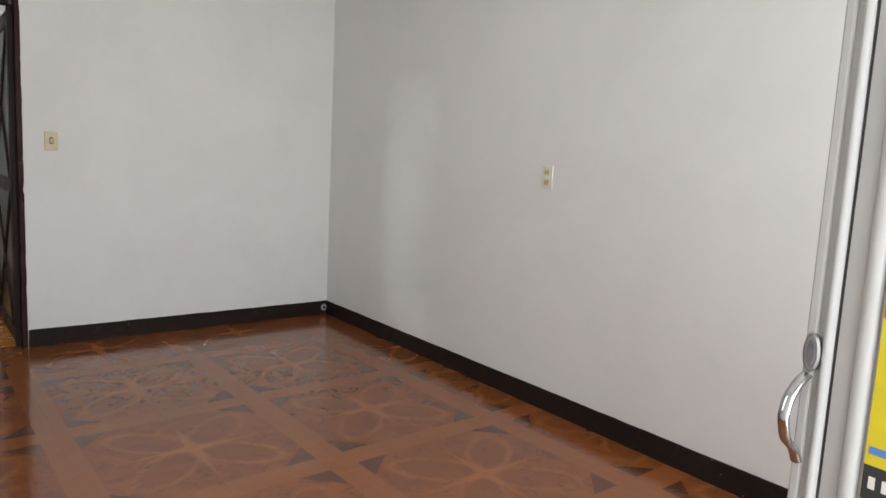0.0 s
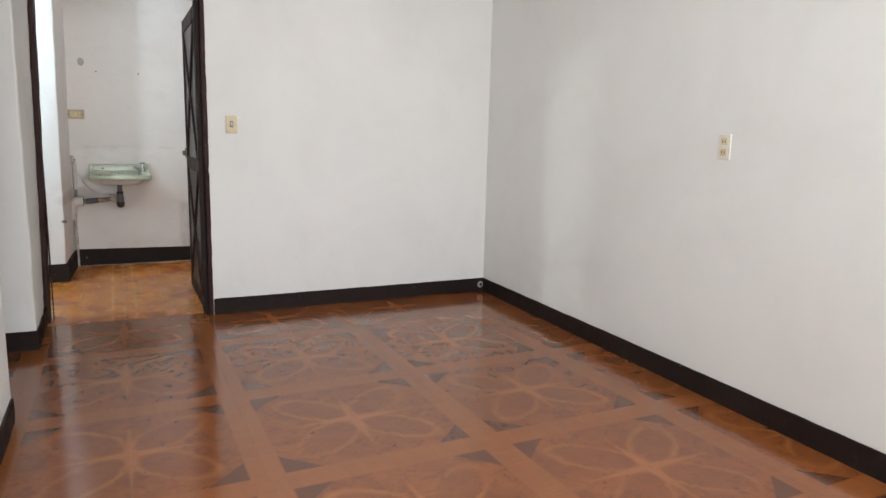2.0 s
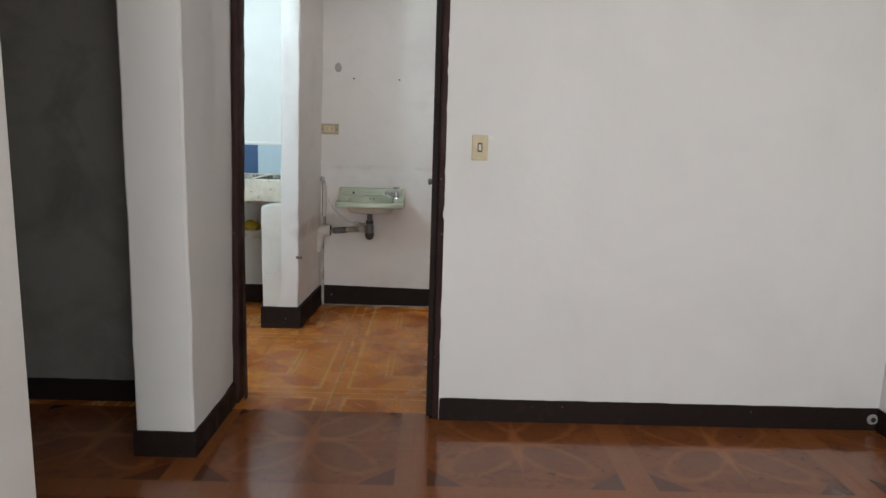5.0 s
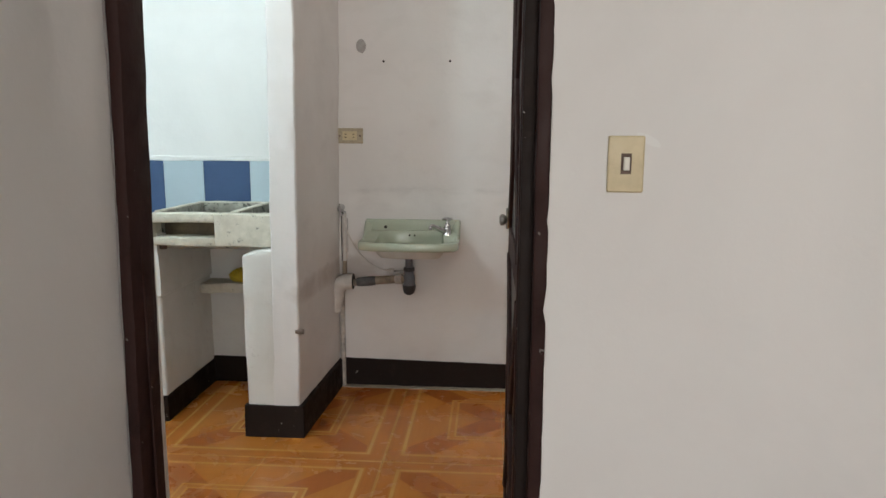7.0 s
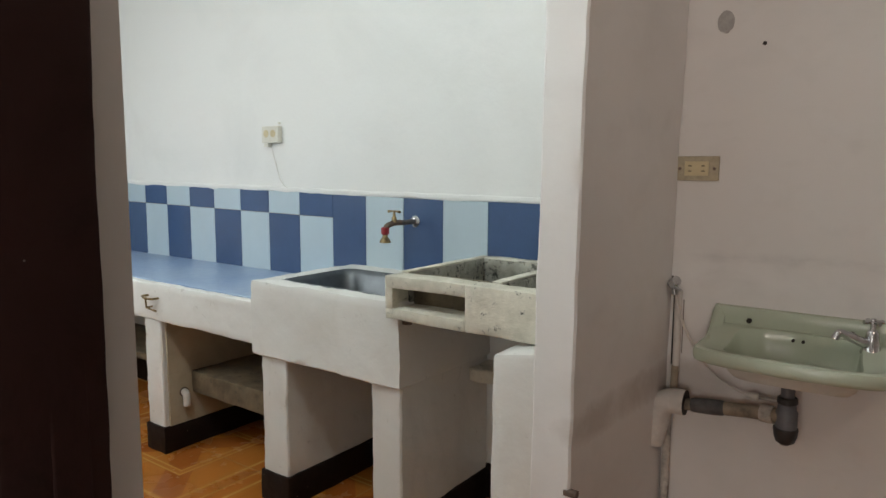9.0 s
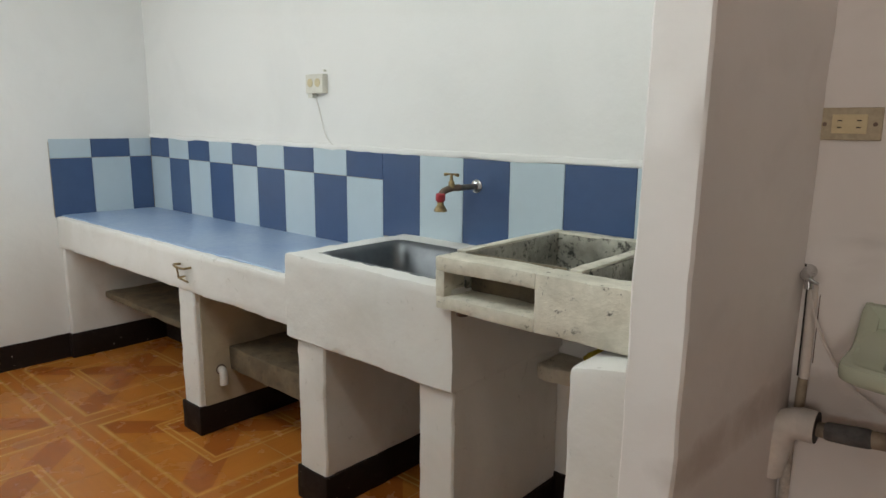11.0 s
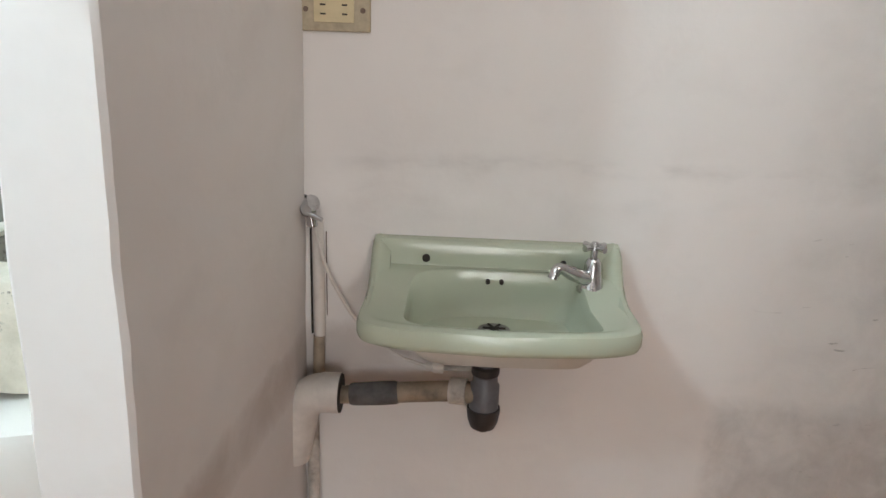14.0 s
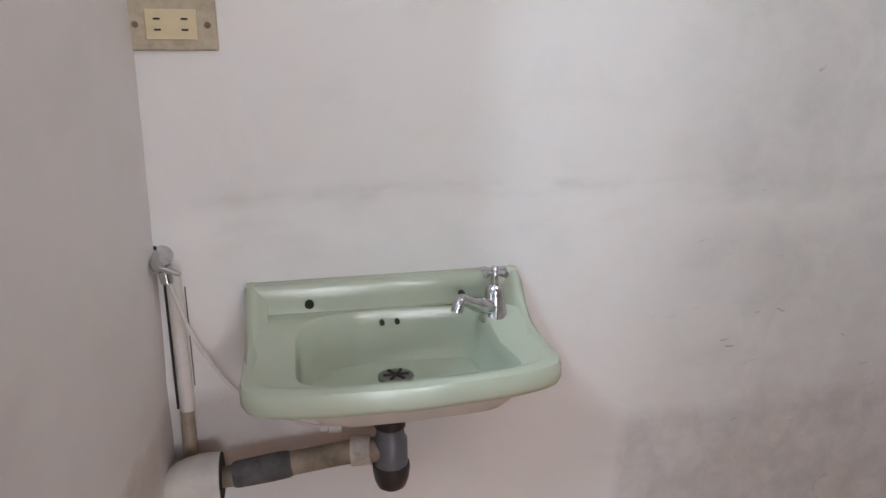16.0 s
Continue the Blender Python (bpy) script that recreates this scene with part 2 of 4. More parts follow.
def stained_concrete(name, pale, grey, mould, spots):
    """Cast concrete: cloudy grey, black mould spots, pitted surface."""
    n = Nodes(name)
    p = n.pos()
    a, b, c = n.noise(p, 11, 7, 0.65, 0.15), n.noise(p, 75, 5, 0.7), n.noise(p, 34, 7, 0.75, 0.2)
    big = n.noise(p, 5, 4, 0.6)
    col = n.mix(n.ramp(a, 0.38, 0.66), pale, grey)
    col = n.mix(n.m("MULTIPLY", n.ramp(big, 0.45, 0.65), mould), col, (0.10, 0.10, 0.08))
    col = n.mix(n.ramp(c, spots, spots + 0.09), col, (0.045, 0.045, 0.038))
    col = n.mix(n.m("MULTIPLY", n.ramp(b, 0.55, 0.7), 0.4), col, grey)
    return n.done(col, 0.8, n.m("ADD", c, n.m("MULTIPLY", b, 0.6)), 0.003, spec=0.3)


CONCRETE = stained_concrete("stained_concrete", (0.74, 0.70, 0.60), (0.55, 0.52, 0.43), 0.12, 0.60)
# darker mix than the front's, with mould spots
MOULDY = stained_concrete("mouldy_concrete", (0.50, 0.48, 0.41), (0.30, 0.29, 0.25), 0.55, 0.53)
# dark brown mix for counter shelves, left bay lining and soap slot
DARK_GRIMY = stained_concrete("dark_grimy_concrete", (0.22, 0.165, 0.105), (0.12, 0.09, 0.058), 0.4, 0.58)


def blue_top():
    n = Nodes("pale_blue_worktop")
    p = n.pos()
    a, b = n.noise(p, 2.5, 4, 0.5, 0.5), n.noise(p, 30, 4)
    col = n.mix(n.ramp(a, 0.35, 0.7), (0.26, 0.38, 0.58), (0.36, 0.47, 0.62))
    return n.done(col, n.ramp(b, 0.3, 0.7, 0.28, 0.4), a, 0.0006)


TOP = blue_top()


def fold(n, v, origin, period):
    """Distance from the nearest line origin + k * period."""
    w = n.m("DIVIDE", n.m("SUBTRACT", v, origin), period)
    w = n.m("SUBTRACT", w, n.m("FLOOR", n.m("ADD", w, 0.5)))
    return n.m("MULTIPLY", n.m("ABSOLUTE", w), period)


def flower_floor():
    """Glossy tile printed as parquet: tan bands, dark triangles where they cross, a four-petalled flower in each field."""
    n = Nodes("parquet_print_tile")
    p = n.pos()
    x, y, _ = n.xyz(p)
    wob = n.m("MULTIPLY", n.m("SUBTRACT", n.noise(p, 10, 5, 0.6), 0.5), 0.062)
    P, PY = 0.88, 0.855
    u, v = fold(n, x, 1.662, P), n.m("MULTIPLY", fold(n, y, 3.60, PY), P / PY)
    lo = n.m("MINIMUM", u, v)
    grain = n.noise(n.scaled(p, (6, 40, 1)), 1.0, 5, 0.6, 0.3)
    grain2 = n.noise(n.scaled(p, (40, 6, 1)), 1.0, 5, 0.6, 0.3)
    cloud = n.noise(p, 5, 6, 0.65, 0.8)
    speck = n.noise(p, 15, 5, 0.7, 1.0)
    field = n.mix(n.ramp(cloud, 0.35, 0.65), (0.20, 0.064, 0.020), (0.29, 0.092, 0.027))
    field = n.mix(n.m("MULTIPLY", n.ramp(speck, 0.50, 0.66), 0.60), field, (0.075, 0.030, 0.014))
    a = n.m("ADD", n.m("MULTIPLY", n.m("ADD", u, v), 0.7071), wob)
    b = n.m("ADD", n.m("MULTIPLY", n.m("SUBTRACT", u, v), 0.7071), wob)
    ea, eb = n.m("DIVIDE", n.m("SUBTRACT", a, 0.415), 0.195), n.m("DIVIDE", b, 0.098)
    e = n.m("SQRT", n.m("ADD", n.m("MULTIPLY", ea, ea), n.m("MULTIPLY", eb, eb)))
    ring = n.m("MULTIPLY", soft_less(n, n.m("ABSOLUTE", n.m("SUBTRACT", e, 0.93)), 0.11, 0.09), n.ramp(cloud, 0.32, 0.62, 0.85, 0.15))
    inner = n.m("MULTIPLY", soft_less(n, e, 0.8, 0.1), 0.5)
    uc, vc = n.m("SUBTRACT", P / 2, u), n.m("SUBTRACT", P / 2, v)
    thin, far = n.m("MINIMUM", uc, vc), n.m("MAXIMUM", uc, vc)
    spoke = n.m("MULTIPLY", soft_less(n, n.m("ADD", thin, n.m("MULTIPLY", far, 0.10)), 0.026, 0.008), 0.7)
    col = n.mix(inner, field, (0.20, 0.066, 0.023))
    light = n.mix(grain, (0.33, 0.118, 0.039), (0.44, 0.165, 0.056))
    col = n.mix(ring, col, light)
    col = n.mix(spoke, col, light)
    chips = n.m("MULTIPLY", n.ramp(n.noise(p, 34, 3, 0.6, 0.7), 0.62, 0.68), n.ramp(n.noise(p, 6, 3), 0.48, 0.6))
    col = n.mix(n.m("MULTIPLY", chips, 0.8), col, (0.045, 0.020, 0.012))
    corner = n.m("MULTIPLY", soft_less(n, n.m("ADD", u, v), 0.265, 0.004), n.ramp(lo, 0.058, 0.064))
    col = n.mix(corner, col, (0.095, 0.034, 0.017))
    band = n.m("MULTIPLY", soft_less(n, lo, 0.062, 0.004), 0.9)
    along = n.m("LESS_THAN", u, v)
    wood = n.mix(n.mix(along, grain2, grain), (0.24, 0.080, 0.025), (0.34, 0.118, 0.037))
    col = n.mix(band, col, wood)
    col = n.mix(0.18, col, (0.22, 0.078, 0.027))
    col = n.mix(n.m("MULTIPLY", n.random(), 0.15), col, (0.17, 0.056, 0.02))
    wear = n.noise(p, 3, 5, 0.6)
    col = n.scaled(col, (0.90, 0.86, 0.82))
    return n.done(col, n.ramp(wear, 0.3, 0.7, 0.10, 0.20), n.noise(p, 3.5, 3), 0.0025, spec=0.65)


def maze_floor():
    """Orange tile printed as parquet: nested squares with light double lines round every fourth joint."""
    n = Nodes("orange_parquet_tile")
    p = n.pos()
    x, y, _ = n.xyz(p)
    PX, PY = 0.985, 0.915
    u, v = fold(n, x, -2.11, PX), fold(n, y, 6.780, PY)
    d = n.m("MAXIMUM", u, n.m("MULTIPLY", v, PX / PY))
    lo = n.m("MINIMUM", u, v)
    grain = n.noise(n.scaled(p, (5, 45, 1)), 1.0, 5, 0.6, 0.4)
    grain2 = n.noise(n.scaled(p, (45, 5, 1)), 1.0, 5, 0.6, 0.4)
    across = n.m("LESS_THAN", u, v)
    g = n.mix(across, grain2, grain)
    cloud = n.noise(p, 6, 5, 0.6, 0.5)
    pale = n.mix(g, (0.46, 0.150, 0.026), (0.60, 0.22, 0.040))
    dark = n.mix(g, (0.31, 0.075, 0.015), (0.41, 0.112, 0.022))
    diag = n.m("ABSOLUTE", n.m("SUBTRACT", u, v))
    kite = n.m("MULTIPLY", soft_less(n, diag, 0.085, 0.003), n.m("MULTIPLY", n.m("GREATER_THAN", d, 0.03), n.m("LESS_THAN", d, 0.405)))
    kite = n.m("MULTIPLY", kite, n.m("GREATER_THAN", n.m("ABSOLUTE", n.m("SUBTRACT", d, 0.225)), 0.02))
    col = n.mix(n.m("MULTIPLY", kite, 0.85), pale, dark)
    col = n.mix(n.m("MULTIPLY", n.m("GREATER_THAN", d, 0.435), 0.35), col, dark)
    line_col = (0.70, 0.40, 0.12)
    joint = n.m("MULTIPLY", soft_less(n, lo, 0.0022, 0.0012), n.ramp(n.noise(p, 3, 2), 0.4, 0.6, 0.25, 0.8))
    col = n.mix(joint, col, (0.60, 0.40, 0.18))
    for at, w in ((0.210, 0.0045), (0.240, 0.0045), (0.420, 0.007), (0.490, 0.0025)):
        line = soft_less(n, n.m("ABSOLUTE", n.m("SUBTRACT", d, at)), w, 0.0025)
        col = n.mix(n.m("MULTIPLY", line, n.ramp(cloud, 0.35, 0.7, 0.95, 0.6)), col, line_col)
    col = n.mix(n.m("MULTIPLY", n.ramp(cloud, 0.5, 0.75), 0.3), col, (0.30, 0.080, 0.016))
    col = n.mix(n.m("MULTIPLY", n.random(), 0.2), col, (0.48, 0.135, 0.024))
    return n.done(col, n.ramp(cloud, 0.3, 0.7, 0.20, 0.32), n.noise(p, 4, 3), 0.002)


FLOWER, MAZE = flower_floor(), maze_floor()


# ---- mesh helpers ----
def add_box(bm, x0, x1, y0, y1, z0, z1, bevel=0.0, m=None, segments=2):
    made = bmesh.ops.create_cube(bm, size=1)["verts"]
    for v in made:
        v.co = ((x0 + x1) / 2 + v.co.x * (x1 - x0), (y0 + y1) / 2 + v.co.y * (y1 - y0), (z0 + z1) / 2 + v.co.z * (z1 - z0))
    if bevel:
        edges = list({e for v in made for e in v.link_edges})
        made = list({v for f in bmesh.ops.bevel(bm, geom=edges, offset=bevel, segments=segments, affect="EDGES", profile=0.5)["faces"] for v in f.verts} | {v for v in made if v.is_valid})
    if m is not None:
        bmesh.ops.transform(bm, matrix=m, verts=[v for v in made if v.is_valid])
    return bm


def box(*args, **kw):
    return add_box(bmesh.new(), *args, **kw)


def loft(rings, cap=True, bm=None):
    """Skins closed rings of equal count."""
    bm = bm or bmesh.new()
    rows = [[bm.verts.new(p) for p in ring] for ring in rings]
    for a, b in zip(rows, rows[1:]):
        for k in range(len(a)):
            bm.faces.new((a[k], a[(k + 1) % len(a)], b[(k + 1) % len(a)], b[k]))
    if cap:
        bm.faces.new(rows[0][::-1])
        bm.faces.new(rows[-1])
    bmesh.ops.recalc_face_normals(bm, faces=bm.faces[:])
    return bm


def tube(points, radius, sides=14, bm=None):
    """A round bar along points; radius is one number or one a point."""
    pts = [Vector(p) for p in points]
    radii = radius if isinstance(radius, (list, tuple)) else [radius] * len(pts)
    rings, up = [], None
    for k, p in enumerate(pts):
        way = ((pts[min(k + 1, len(pts) - 1)] - p).normalized() + (p - pts[max(k - 1, 0)]).normalized()).normalized()
        side = way.orthogonal().normalized() if up is None else (up - way * up.dot(way)).normalized()
        up = side
        other = way.cross(side)
        rings.append([p + (side * math.cos(t) + other * math.sin(t)) * radii[k] for t in (2 * math.pi * i / sides for i in range(sides))])
    return loft(rings, True, bm)


def bend(points, r=0.02, steps=5):
    """Rounds the corners of a line of points."""
    pts = [Vector(p) for p in points]
    out = [pts[0]]
    for a, b, c in zip(pts, pts[1:], pts[2:]):
        p, q = b + (a - b).normalized() * r, b + (c - b).normalized() * r
        for k in range(steps + 1):
            t = k / steps
            out.append(p * (1 - t) ** 2 + b * 2 * t * (1 - t) + q * t * t)
    return out + [pts[-1]]


def mesh_object(name, bm, material, smooth=False):
    """smooth: True for round things, or the angle in degrees from which an edge stays crisp."""
    me = bpy.data.meshes.new(name)
    bm.to_mesh(me)
    bm.free()
    me.materials.append(material)
    if smooth:
        me.shade_smooth()
        me.set_sharp_from_angle(angle=radians(40 if smooth is True else smooth))
    return new(name, me)


def part(name, bm, material, parent, label="", smooth=False):
    ob = mesh_object(name, bm, material, smooth)
    ob.parent = parent
    ob.matrix_parent_inverse = parent.matrix_world.inverted()
    if label:
        ob["label"] = label
    return ob


def thing(name, base, label, category, group=""):
    ob = new(name)
    ob.empty_display_size = 0.05
    ob.matrix_world = Matrix.Translation(base)
    return tagged(ob, label, category, group)


def structure(name, bm, material, label="", category="wall", smooth=False):
    return tagged(mesh_object(name, bm, material, smooth), label, category, "", "structure")


def ragged(bm, size=0.004, scale=9.0, cut=0.08):
    """Uneven hand-plastered surface: cuts long edges and shifts the points a little."""
    for _ in range(6):
        long = [e for e in bm.edges if e.calc_length() > cut]
        if not long or len(bm.verts) > 6000:
            break
        bmesh.ops.subdivide_edges(bm, edges=long, cuts=1, use_grid_fill=True)
    for v in bm.verts:
        v.co += noise.noise_vector(v.co * scale) * size + noise.noise_vector(v.co * scale * 4.3) * size * 0.55
    return bm


# ---- structure ----
bm = box(-2.2, 2.955, -2.2, 5.18, -0.12, -0.008)
floor_room = structure("floor_1", bm, GROUT, "glossy brown tile floor printed with flower parquet", "floor")
bm = box(KIT_X0, KIT_X1, 5.18, KIT_Y1, -0.12, -0.008)
floor_kitchen = structure("floor_2", bm, GROUT, "orange ceramic tile floor printed with nested squares", "floor")
structure("ceiling", box(-3.8, 3.2, -0.3, 7.45, CEIL, CEIL + 0.15), CEILING, "plain white painted ceiling", "ceiling")

# front room


def lean_east(bm):
    """The east wall runs in a little towards the entrance."""
    for v in bm.verts:
        v.co.x -= 0.036 * (DOOR_Y - v.co.y)
    return bm


structure("wall_east", lean_east(box(ROOM_X1, ROOM_X1 + 0.20, -0.30, DOOR_Y + 0.2, -0.1, CEIL)), WALL, "white painted plaster wall, faintly patchy")
# gap from y 1.45 to 2.65 is an added opening for fill light
bm = box(ROOM_X0 - 0.23, ROOM_X0, 2.65, 3.67, -0.1, CEIL)
add_box(bm, ROOM_X0 - 0.23, ROOM_X0, -0.15, 1.45, -0.1, CEIL)
add_box(bm, ROOM_X0 - 0.23, ROOM_X0, 1.45, 2.65, -0.1, 1.0)
add_box(bm, ROOM_X0 - 0.23, ROOM_X0, 1.45, 2.65, 2.2, CEIL)
structure("wall_west", bm, WALL, "white painted plaster wall ending at a passage")
bm = ragged(box(ROOM_X0 - 0.23, ROOM_X0, 4.705, 5.245, 0, CEIL, bevel=0.008, segments=1), 0.003, 5)
for v in bm.verts:
    if v.co.x > -0.2 and v.co.y > 5.12:
        v.co.x += 0.010 + 0.018 * (v.co.z - 1.1)
structure("wall_pier", bm, WALL, "white plastered wall pier beside the doorway", smooth=True)
# header is out of view, added to darken the passage
bm = box(ROOM_X0 - 0.23, ROOM_X0, 3.67, 4.705, 2.25, CEIL)
structure("unseen_header", bm, WALL, "unseen white header added over the passage opening")


def skew(x):
    """The doorway stands a little askew in its wall."""
    return 5.115 + (0.889 - max(-0.1, min(0.889, x))) * 0.134


bm = bmesh.new()
add_box(bm, 0.889, ROOM_X1, DOOR_Y, 5.27, -0.1, CEIL)
bm2 = bmesh.new()
add_box(bm2, -0.09, 0.889, 5.117, KIT_Y0, 2.060, CEIL)
for v in bm2.verts:
    if v.co.y < 5.3:
        v.co.y = skew(v.co.x) + 0.004
me = bpy.data.meshes.new("header")
bm2.to_mesh(me)
bm.from_mesh(me)
bm2.free()
add_box(bm, 0.90, KIT_X1 + 0.1, 5.27, KIT_Y0, -0.1, CEIL)
structure("wall_north", bm, WALL, "white painted plaster wall with the doorway to the kitchen")
bm = box(-2.25, -0.078, 5.252, KIT_Y0, -0.1, CEIL)
# unseen window gap added for the kitchen fill lamp
add_box(bm, KIT_X0, -3.25, 5.252, KIT_Y0, -0.1, CEIL)
add_box(bm, -3.25, -2.25, 5.252, KIT_Y0, -0.1, 1.15)
add_box(bm, -3.25, -2.25, 5.252, KIT_Y0, 2.15, CEIL)
structure("wall_kitchen_front", bm, WALL, "white plaster wall of passage and kitchen")
# thin skin over the wall; the passage's shade put into its dark grey
structure("passage_dark_skin", box(-2.05, ROOM_X0 - 0.23, 5.246, 5.252, 0, CEIL), SHADED_GREY, "grey passage wall skin, darkened for the passage's shade")
# unseen end walls added to keep the passage dark; gap for the stripe lamp
bm = box(-2.2, -2.05, 2.4, 4.33, -0.1, CEIL)
add_box(bm, -2.2, -2.05, 4.87, 5.252, -0.1, CEIL)
add_box(bm, -2.2, -2.05, 4.33, 4.87, 1.95, CEIL)
structure("unseen_wall_west", bm, WALL, "plain unseen wall added to keep the passage dark")
structure("unseen_wall_south", box(-2.05, ROOM_X0 - 0.23, 2.4, 2.55, -0.1, CEIL), WALL, "plain unseen wall added to keep the passage dark")
# entrance side, behind the walk's start; window gap added for fill light
bm = bmesh.new()
add_box(bm, -0.32, 0.08, -0.30, -0.15, -0.1, CEIL)
add_box(bm, 0.08, 1.12, -0.30, -0.15, 2.1, CEIL)
add_box(bm, 1.12, 1.42, -0.30, -0.15, -0.1, CEIL)
add_box(bm, 1.42, 2.72, -0.30, -0.15, -0.1, 1.0)
add_box(bm, 1.42, 2.72, -0.30, -0.15, 2.2, CEIL)
add_box(bm, 2.72, ROOM_X1, -0.30, -0.15, -0.1, CEIL)
structure("wall_south", bm, WALL, "white wall with the entrance and an added window gap")
structure("ground", box(-30, 30, -40, -2.2, -0.2, -0.02), GROUT, "plain paved ground outside the entrance", "ground")

# kitchen and wash corner
bm = box(KIT_X0 - 0.15, -0.06, KIT_Y1, KIT_Y1 + 0.15, -0.1, CEIL)
structure("wall_kitchen_back", bm, KWALL, "bright white kitchen wall above the tiles")
structure("wall_wash_corner", box(-0.06, KIT_X1, KIT_Y1, KIT_Y1 + 0.15, -0.1, CEIL), NOOK, "smeared off-white wall behind the washbasin")
structure("wall_kitchen_west", box(KIT_X0 - 0.15, KIT_X0, 5.252, KIT_Y1, -0.1, CEIL), KWALL, "white kitchen end wall")
structure("wall_kitchen_east", box(KIT_X1, KIT_X1 + 0.15, KIT_Y0 - 0.13, KIT_Y1 + 0.15, -0.1, CEIL), NOOK, "plain wall closing the wash corner")

bm = box(-0.150, -0.003, 6.52, KIT_Y1, 0, CEIL, bevel=0.006, segments=1)
ragged(bm, 0.004, 5, 0.05)
for v in bm.verts:
    if v.co.x > -0.08:
        v.co.x -= 0.030 * (KIT_Y1 - v.co.y) / 0.65
    v.co.x += (v.co.z - 1.0) * 0.014
structure("wall_partition", bm, NOOK, "rough plastered white partition beside the washbasin", smooth=True)


def base_strip(name, x0, x1, y0, y1, h):
    bm = box(x0, x1, y0, y1, 0.0, h)
    ragged(bm, 0.0026, 14, 0.04)
    return structure(name, bm, BASE, "dark brown painted plaster skirting, scuffed", "baseboard", True)


base_strip("baseboard_1", 0.892, ROOM_X1 - 0.009, DOOR_Y - 0.009, DOOR_Y + 0.02, 0.106)
bm = lean_east(box(ROOM_X1 - 0.009, ROOM_X1 + 0.02, -0.15, DOOR_Y + 0.02, 0, 0.106))
structure("baseboard_2", ragged(bm, 0.0026, 14, 0.04), BASE, "dark brown painted plaster skirting, scuffed", "baseboard", True)
base_strip("baseboard_3", ROOM_X0 - 0.02, ROOM_X0 + 0.009, -0.15, 3.67, 0.106)
base_strip("baseboard_4", ROOM_X0 - 0.24, ROOM_X0 + 0.009, 4.695, 4.715, 0.106)
base_strip("baseboard_5", ROOM_X0 - 0.02, ROOM_X0 + 0.009, 4.715, 5.243, 0.106)
base_strip("baseboard_6", -2.05, ROOM_X0 - 0.23, 5.237, 5.25, 0.106)
bm = box(0.004, KIT_X1, KIT_Y1 - 0.010, KIT_Y1 + 0.02, 0, 0.150)
ragged(bm, 0.0022, 14, 0.09)
for v in bm.verts:
    v.co.z *= 1 - 0.12 * v.co.x
structure("baseboard_7", bm, BASE, "dark brown painted plaster skirting, scuffed", "baseboard", True)
base_strip("baseboard_8", KIT_X0 - 0.02, KIT_X0 + 0.009, KIT_Y0, 6.66, 0.138)
base_strip("baseboard_9", KIT_X0, -0.28, KIT_Y1 - 0.010, KIT_Y1 + 0.02, 0.14)
bm = box(-0.290, -0.030, 6.510, 6.54, 0, 0.146)
ragged(bm, 0.0025, 14, 0.08)
structure("baseboard_10", bm, BASE, "dark brown painted foot of the partition", "baseboard", True)
bm = box(-0.05, 0.006, 6.512, KIT_Y1, 0, 0.146)
for v in bm.verts:
    v.co.x -= 0.032 * (KIT_Y1 - v.co.y) / 0.65
ragged(bm, 0.0022, 14, 0.08)
structure("baseboard_11", bm, BASE, "dark brown painted skirting of the partition", "baseboard", True)
bm = box(0.0, KIT_X1, KIT_Y1 - 0.048, KIT_Y1 - 0.004, -0.004, 0.003)
structure("trim_1", ragged(bm, 0.004, 20, 0.06), GROUT, "crumbly beige grout along the skirting", "grout")


# ---- door frame and door ----
def doorway():
    ob = thing("door_frame", (0.4, 5.16, 0), "dark brown painted wooden door frame in the white wall", "door frame")
    tagged(ob, kind="structure")
    for name, x0, x1, z0, z1 in (("jamb", 0.861, 0.890, 0, 2.062), ("jamb", -0.080, -0.050, 0, 2.062), ("lintel", -0.054, 0.836, 2.015, 2.062)):
        bm = box(x0, x1, 5.115, 5.226 if x1 < 0 else 5.202, z0, z1, bevel=0.005)
        ragged(bm, 0.0020, 8, 0.06)
        for v in bm.verts:
            v.co.y += skew((x0 + x1) / 2 if name == "jamb" else v.co.x) - 5.117
            if x1 < 0:
                v.co.x += 0.018 * (v.co.z - 1.1)
        part(name, bm, BROWN, ob, smooth=True)
    part("rebate", ragged(box(0.834, 0.862, 5.147, 5.206, 0, 2.020, bevel=0.003), 0.0016, 12, 0.06), BASE, ob, "darker set-back inner edge", True)
    for x0, x1, s in ((0.831, 0.836, 0.889), (-0.056, -0.050, -0.075)):
        part("stop", box(x0, x1, skew(s) + 0.045, skew(s) + 0.086, 0, 2.012, bevel=0.003), BROWN, ob)
    return ob


doorway()


